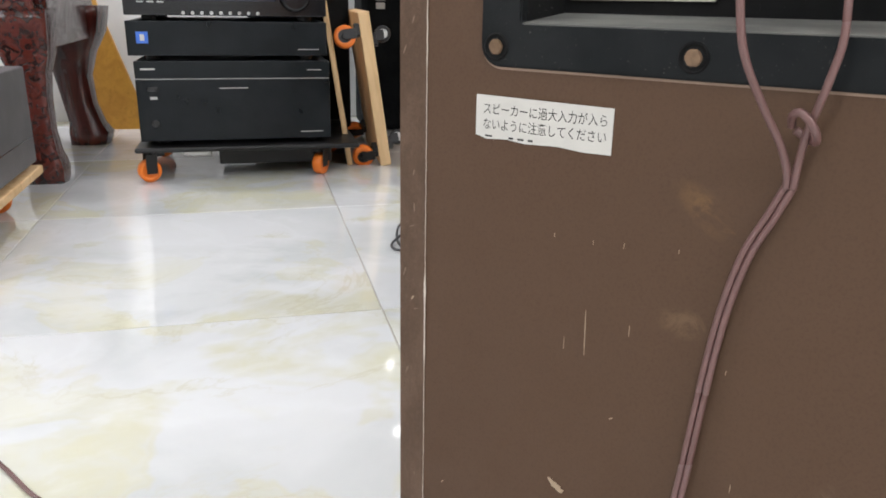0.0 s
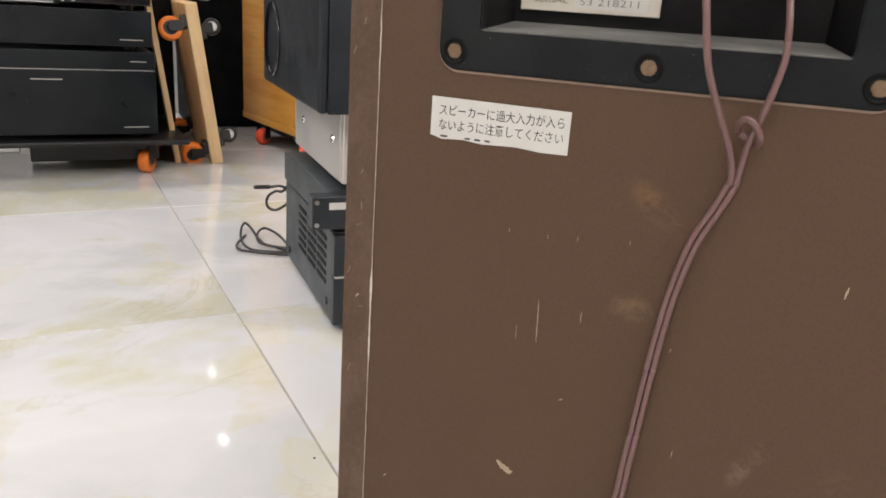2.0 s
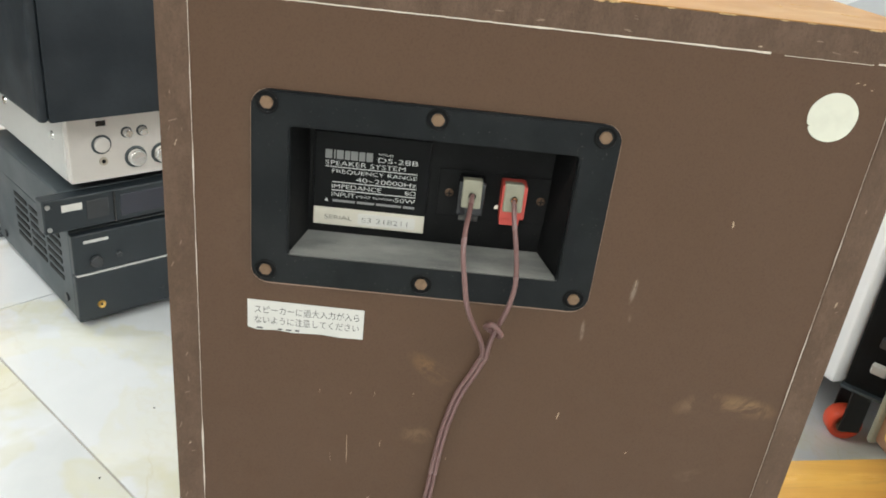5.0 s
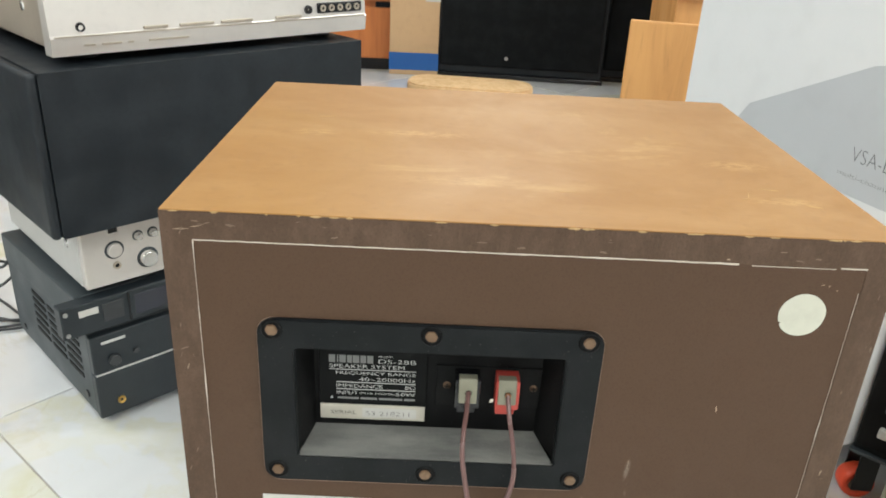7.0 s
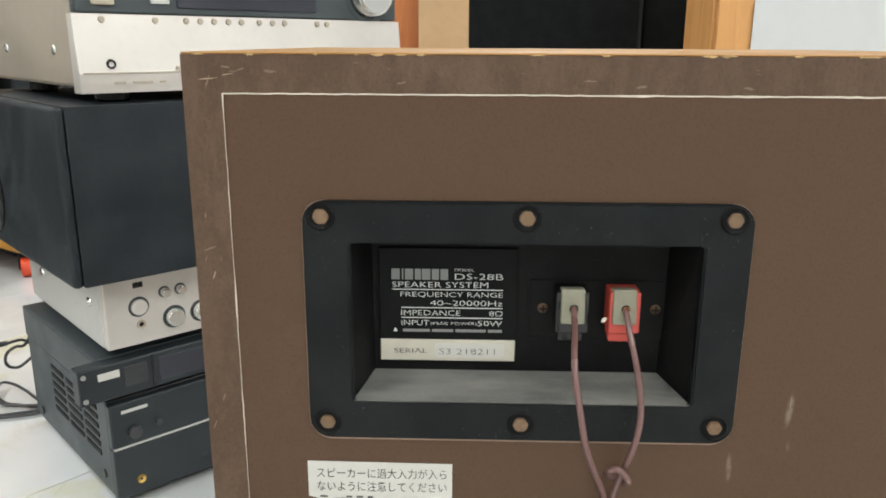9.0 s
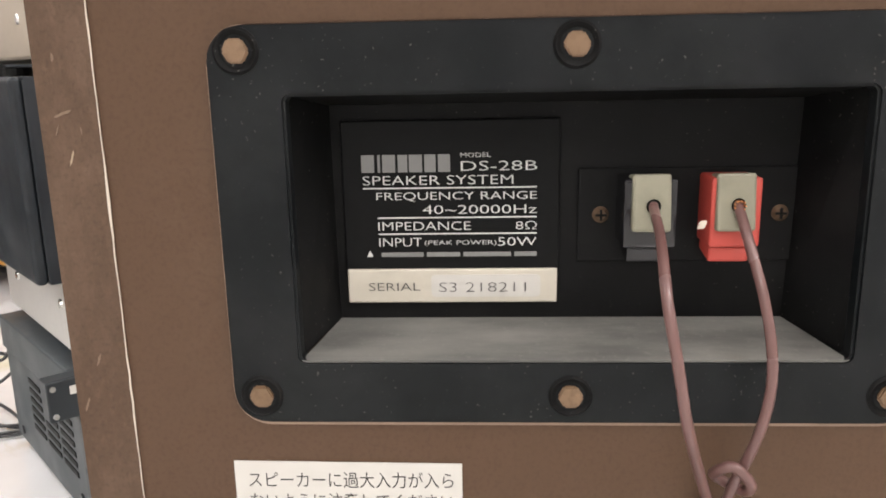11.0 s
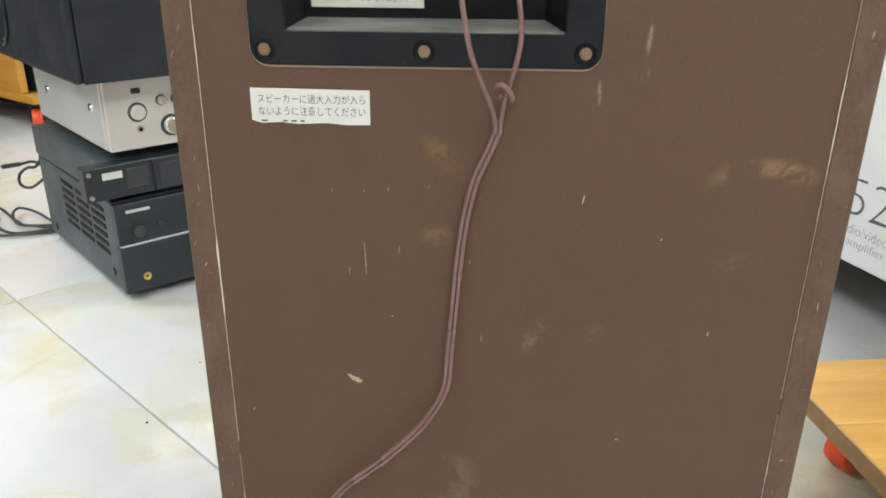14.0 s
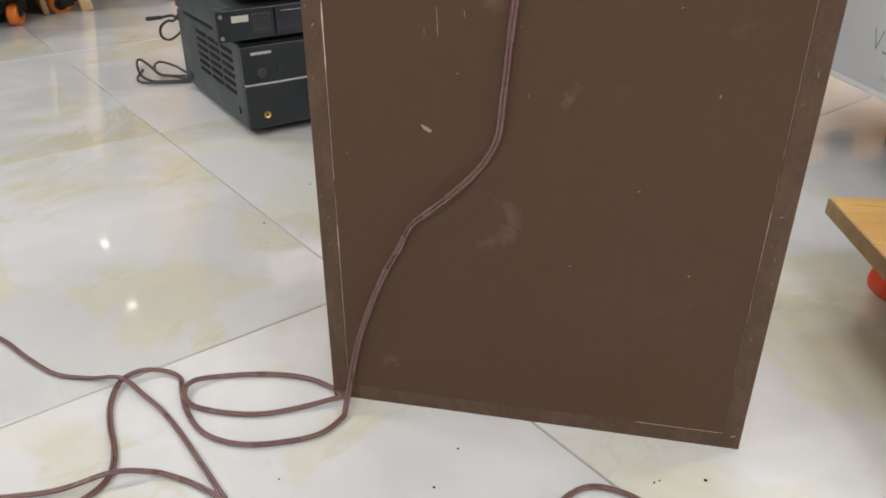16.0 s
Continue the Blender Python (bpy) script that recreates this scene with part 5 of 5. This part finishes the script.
# ---- carved red-lacquered table, leaning board, grey unit on a dolly ----
def carved_table():
    t = thing("carved_table", pose(-1.800, 0.690, 0, 0, 0, TH), "dark red lacquered table with carved curved legs", "table")
    for x, y, sx in ((0, 0, 1), (0, 0.53, 1), (-0.62, 0, -1), (-0.62, 0.53, -1)):
        bm = bmesh.new()
        rings = []
        sect = [(0.0, 0.040, 0.006), (0.035, 0.044, 0.010), (0.065, 0.036, 0.002), (0.12, 0.033, -0.012), (0.20, 0.036, -0.022), (0.27, 0.048, -0.020), (0.33, 0.066, -0.014), (0.37, 0.070, -0.012), (0.40, 0.072, -0.010)]
        fat, square = (1.4, 0.6) if y else (1.0, 0.35)
        if not y:
            sect = [(0.0, 0.042, 0.002), (0.03, 0.045, 0.002), (0.05, 0.042, 0.001), (0.07, 0.036, 0.0), (0.12, 0.033, -0.004), (0.20, 0.035, -0.006), (0.26, 0.041, -0.006), (0.30, 0.054, -0.006), (0.37, 0.061, -0.006), (0.40, 0.063, -0.006)]
        for z, r, off in sect:
            r *= fat
            rings.append([bm.verts.new((x + off * sx + (r * (1 + 0.06 * math.cos(8 * a))) * math.copysign(abs(math.cos(a)) ** square, math.cos(a)), y + r * math.copysign(abs(math.sin(a)) ** square, math.sin(a)), z)) for a in [2 * math.pi * k / 24 for k in range(24)]])
        for a, b in zip(rings, rings[1:]):
            for k in range(24):
                bm.faces.new((a[k], a[(k + 1) % 24], b[(k + 1) % 24], b[k]))
        bm.faces.new(rings[0][::-1])
        bm.faces.new(rings[-1])
        bmesh.ops.recalc_face_normals(bm, faces=bm.faces[:])
        part("leg", bm, "carved" if not y else "mahogany", t, "carved curved leg", True)
    for lo, hi in (((-0.60, -0.05, 0.33), (0.03, -0.025, 0.44)), ((0.02, -0.02, 0.31), (0.05, 0.55, 0.44)), ((-0.67, -0.02, 0.36), (-0.64, 0.55, 0.44))):
        part("apron", box(lo, hi, 0.008, seg=3), "carved", t, "carved apron")
    part("apron_moulding", box((-0.69, -0.075, 0.437), (0.07, 0.60, 0.455), 0.006, seg=3), "mahogany", t)
    part("tabletop", box((-0.72, -0.10, 0.456), (0.10, 0.63, 0.50), 0.012, seg=3), "mahogany", t)


carved_table()
lb = thing("leaning_board", pose(*room(-0.52, 2.58), 0, 0, TH) @ pose(0, 0, 0, -8, -19, 0), "yellow plywood board leaning against the wall", "board")
part("board", box((-0.13, 0, 0), (0.02, 0.018, 1.0), 0.004), "plywood", lb)


def grey_unit():
    o = room(-1.02, 1.0) + Vector((-0.037, -0.026, 0))
    t = thing("dolly", pose(*o, 0, 0, TH), "bare pine dolly carrying a grey hi-fi unit", "dolly", "floor dollies")
    part("deck", box((0, 0, 0.062), (0.45, 0.60, 0.080), 0.003), "pine", t)
    for x, y in ((0.06, 0.06), (0.36, 0.06), (0.06, 0.50), (0.36, 0.50)):
        caster(t, (x, y, 0.062), "orange", 0.026, 30)
    u = thing("cassette_deck", pose(*o, 0, 0, TH) @ Matrix.Translation((0.035, 0.06, 0.08)), "grey metal hi-fi unit with a silver face on a dolly", "hi-fi unit")
    unit_feet(u, 0.41, 0.5, 0.014)
    part("casing", box((0, 0.01, 0.012), (0.41, 0.52, 0.21), 0.003), "grey_side", u)
    part("front", box((-0.004, -0.012, 0.010), (0.414, 0.01, 0.212), 0.003), "silver", u, "silver front")
    part("seam", box((0.405, 0.012, 0.066), (0.4112, 0.515, 0.068)), "gloss", u)


grey_unit()


# ---- to the other side: plank dolly, cartons, amplifiers ----
def plank_dolly():
    t = thing("plank_dolly", pose(0.274, 0.296, 0, 0, 0, 9), "varnished plank dolly with orange casters on the tiles", "dolly", "floor dollies")
    w, d, n = 0.56, 0.40, 4
    for k in range(n):
        y1 = -k * d / n
        part("plank", box((0, y1 - d / n + 0.0006, 0.073), (w, y1 - 0.0002, 0.091), 0.0012), "plank", t)
    for x, y, a in ((0.080, -0.036, 200), (w - 0.06, -0.06, 40), (0.06, -d + 0.07, 250), (w - 0.06, -d + 0.07, 0)):
        caster(t, (x, y, 0.073), "redwheel", 0.020, a)
    part("end_grain", box((-0.0015, -d + 0.001, 0.0735), (-0.0001, -0.0006, 0.0905)), "plank_edge", t, "greyish sawn plank ends")
    part("batten", box((0.02, -d + 0.02, 0.058), (0.06, -0.02, 0.0725), 0.002), "plank_edge", t)


plank_dolly()

CF = Matrix.Translation((0.465, 0.45, 0)) @ pose(0, 0, 0, 0, 0, 110.2 + 180)   # carton face: local -x runs back along the face, -y looks at the cabinet


def carton(z0, z1, far, near, kind):
    t = thing("carton", CF @ Matrix.Translation((0, 0, z0)), "white printed carton with grey triangles and product lettering, stacked", "carton", "stacked cartons")
    h, g = z1 - z0, 0.0015
    part("box_body", box((-far, 0, 0), (-near, 0.40, h - g), 0.004), "carton", t)

    def flat(name, outline, material):
        part(name, prism(outline, 0.0004, Matrix.Translation((0, 0.0002, 0)) @ BACK), material, t)
    if kind == 0:
        flat("grey_print", [(-far + 0.003, 0.010), (-0.105, 0.010), (-0.166, 0.172), (-far + 0.003, 0.075)], "carton_grey")
        lettering("VSA-LX", -0.222, 0.058, -0.106, 0.087, -0.0004, t, "carton_ink", thin=0.022)
        lettering("52", -0.100, 0.060, -0.040, 0.106, -0.0004, t, "carton_ink", thin=0.022)
        lettering("audio/video", -0.108, 0.038, -0.034, 0.050, -0.0004, t, "carton_ink", thin=0.022)
        lettering("multi-channel amplifier", -0.188, 0.020, -0.034, 0.033, -0.0004, t, "carton_ink", thin=0.022)
    else:
        flat("grey_print", [(-0.32, 0.03), (-near - 0.01, 0.03), (-near - 0.01, 0.22), (-0.098, 0.177), (-0.275, 0.093)], "carton_grey")
        lettering("VSA-LX", -0.097, 0.070, -0.030, 0.086, -0.0004, t, "carton_ink", thin=0.022)
        lettering("52", -0.026, 0.068, 0.018, 0.104, -0.0004, t, "carton_ink", thin=0.022)
        lettering("multi-channel amplifier", -0.110, 0.048, 0.02, 0.056, -0.0004, t, "carton_ink", thin=0.022)
        for x in (-0.29,):
            part("hand_hole", disc(0.012, 0.001, (x, 0.0005, 0.25), "y", 16), "carton_grey", t)
    return t


carton(0.1, 0.365, 0.41, 0.0, 0)
carton(0.365, 0.66, 0.41, -0.11, 1)
carton(0.66, 0.95, 0.405, -0.10, 2)
cd = thing("dolly", CF, "black dolly with red casters under the stacked cartons", "dolly", "floor dollies")
part("deck", box((-0.40, 0.07, 0.084), (0.10, 0.42, 0.0995), 0.003), "blacksteel", cd)
# solid black block, unseen, added to hide floor reflections below the cartons
part("under_frame", box((-0.39, 0.20, 0.020), (-0.06, 0.40, 0.0835), 0.003), "blacksteel", cd)
for x, y, a in ((-0.008, 0.085, 245), (-0.25, 0.36, 20), (0.05, 0.36, 60), (-0.25, 0.30, 200)):
    caster(cd, (x, y, 0.084), "redwheel", 0.0215, a)


def spare_amplifiers():
    # black unit turned with its sockets outwards, on the carton dolly
    t = thing("amplifier", pose(0.476, 0.447, 0.1, 0, 0, -42), "black amplifier with its socket panel turned outwards, beside the cartons", "amplifier")
    part("casing", box((0, 0.003, 0.004), (0.10, 0.09, 0.22), 0.002), "black", t)
    part("socket_panel", box((0.002, 0, 0.012), (0.098, 0.003, 0.215), 0.001), "black_in", t)
    part("bottom_plate", box((-0.002, -0.003, 0), (0.102, 0.09, 0.0035)), "greymetal", t)
    for k in range(5):
        for j in range(3):
            part("binding_post", box((0.022 + j * 0.026, -0.010, 0.035 + k * 0.034), (0.040 + j * 0.026, 0.0, 0.047 + k * 0.034), 0.002), "dark" if (k + j) % 3 else "paper", t)
    # coppery unit on the plank dolly
    a = thing("amplifier", pose(0.466, 0.292, 0.0915, 0, 0, 0), "coppery-brown amplifier with round vents and pale edging on the plank dolly", "amplifier")
    part("casing", box((0.003, -0.16, 0.004), (0.22, 0.06, 0.15), 0.003), "copperpanel", a)
    part("edging", box((-0.002, 0.058, 0.0), (0.006, 0.066, 0.152), 0.002), "cream", a, "pale plastic edging")
    for k in range(5):
        for j in range(7):
            part("vent_hole", disc(0.0055, 0.002, (0.0018, 0.040 - k * 0.024, 0.022 + j * 0.019), "x", 12), "gold" if (k * 3 + j) % 4 == 0 else "gloss", a)


spare_amplifiers()


# ---- the far side of the shop, over the cabinet's top ----
def far_things():
    # angles as seen from the camera side: things stand about three metres away
    t = thing("wooden_cabinet", pose(-0.30, 3.04, 0, 0, 0, 3), "orange-brown wooden cabinet with dark gap between drawers", "cabinet")
    part("plinth", box((-0.30, 0.02, 0), (0.10, 0.40, 0.05), 0.003), "gloss", t, "black plinth")
    for z0, z1 in ((0.051, 0.262), (0.285, 0.50), (0.525, 0.9)):
        part("drawer_front", box((-0.30, 0, z0), (0.10, 0.02, z1), 0.004), "orangewood", t)
    part("body", box((-0.30, 0.021, 0.051), (0.10, 0.42, 0.92), 0.004), "orangewood", t)
    part("dark_gap", box((-0.02, -0.004, 0.263), (0.09, 0.019, 0.283), 0.001), "gloss", t)
    c = thing("cardboard_box", pose(-0.255, 2.98, 0, 0, 0, 2), "tall brown cardboard box with blue tape and a white slip", "carton")
    part("box_body", box((0, 0, 0), (0.205, 0.25, 0.95), 0.004), "cardboard", c)
    part("blue_tape", box((-0.001, -0.0012, 0.020), (0.206, 0.02, 0.092)), "blue", c, "band of blue tape")
    part("paper_slip", box((0.145, -0.0012, 0.30), (0.206, 0.01, 0.46)), "paper", c, "white paper slip")
    for x, w, nm in ((-0.055, 0.69, "big"), (0.645, 0.36, "slim")):
        s = thing("floor_speaker", pose(x, 2.98 if nm == "big" else 3.02, 0, 0, 0, -4), "tall black floor-standing loudspeaker with cloth grille", "loudspeaker", "far loudspeakers")
        part("cabinet", box((0, 0.021, 0.02), (w, 0.42, 1.15), 0.006), "vinyl", s)
        part("grille", box((0.012, 0, 0.05), (w - 0.012, 0.02, 1.12), 0.008), "cloth", s, "black cloth grille")
        part("plinth", box((-0.01, 0.01, 0), (w + 0.01, 0.43, 0.0195), 0.003), "gloss", s)
        part("badge", disc(0.008, 0.002, (w * 0.42, -0.001, 0.09), "y", 12), "steel", s)
    b = thing("tan_cabinet", pose(0.585, 2.05, 0, 0, 0, 0), "tan wooden board cabinet with a black slot", "cabinet")
    part("body", box((0.145, 0.30, 0.0), (0.60, 0.62, 1.1), 0.004), "tanwood", b)
    part("door", box((0.155, 0.275, 0.42), (0.268, 0.299, 1.08), 0.004), "tanwood", b)
    part("slot", box((0.270, 0.255, 0.50), (0.340, 0.299, 0.70), 0.004), "gloss", b)
    part("end_board", box((-0.07, -0.02, 0.0), (0.25, 0.0, 0.39), 0.004, m=Matrix.Translation((-0.07, 0, 0)) @ pose(0, 0, 0, 0, 0, -14) @ Matrix.Translation((0.07, 0, 0))), "tanwood", b, "tan board")
    p = thing("wooden_slab", pose(-0.10, 2.68, 0, 0, 0, -6), "low yellow wooden slab with a rounded end on the floor", "board")
    part("slab", prism(rounded(-0.06, -0.12, 0.42, 0.10, 0.09), 0.05, Matrix.Identity(4), bevel=0.006), "pine", p)


far_things()


# ---- floor tiles ----
def tiles():
    s, j = 0.597, 0.0011
    bm = box((j, j, -0.009), (s - j, s - j, 0.0), 0.0008, seg=1)
    me = bpy.data.meshes.new("tile")
    bm.to_mesh(me)
    bm.free()
    me.materials.append(M["tile"])
    u0 = TILE0[0] * CU + TILE0[1] * SU
    v0 = -TILE0[0] * SU + TILE0[1] * CU
    i0, i1 = math.ceil((U0 - u0) / s), math.floor((U1 - u0) / s)
    j0, j1 = math.ceil((V0 - v0) / s), math.floor((V1 - v0) / s)
    for i in range(i0, i1):
        for k in range(j0, j1):
            ob = new("tile", me)
            ob.parent = floor
            ob.location = (u0 + i * s, v0 + k * s, 0)


tiles()
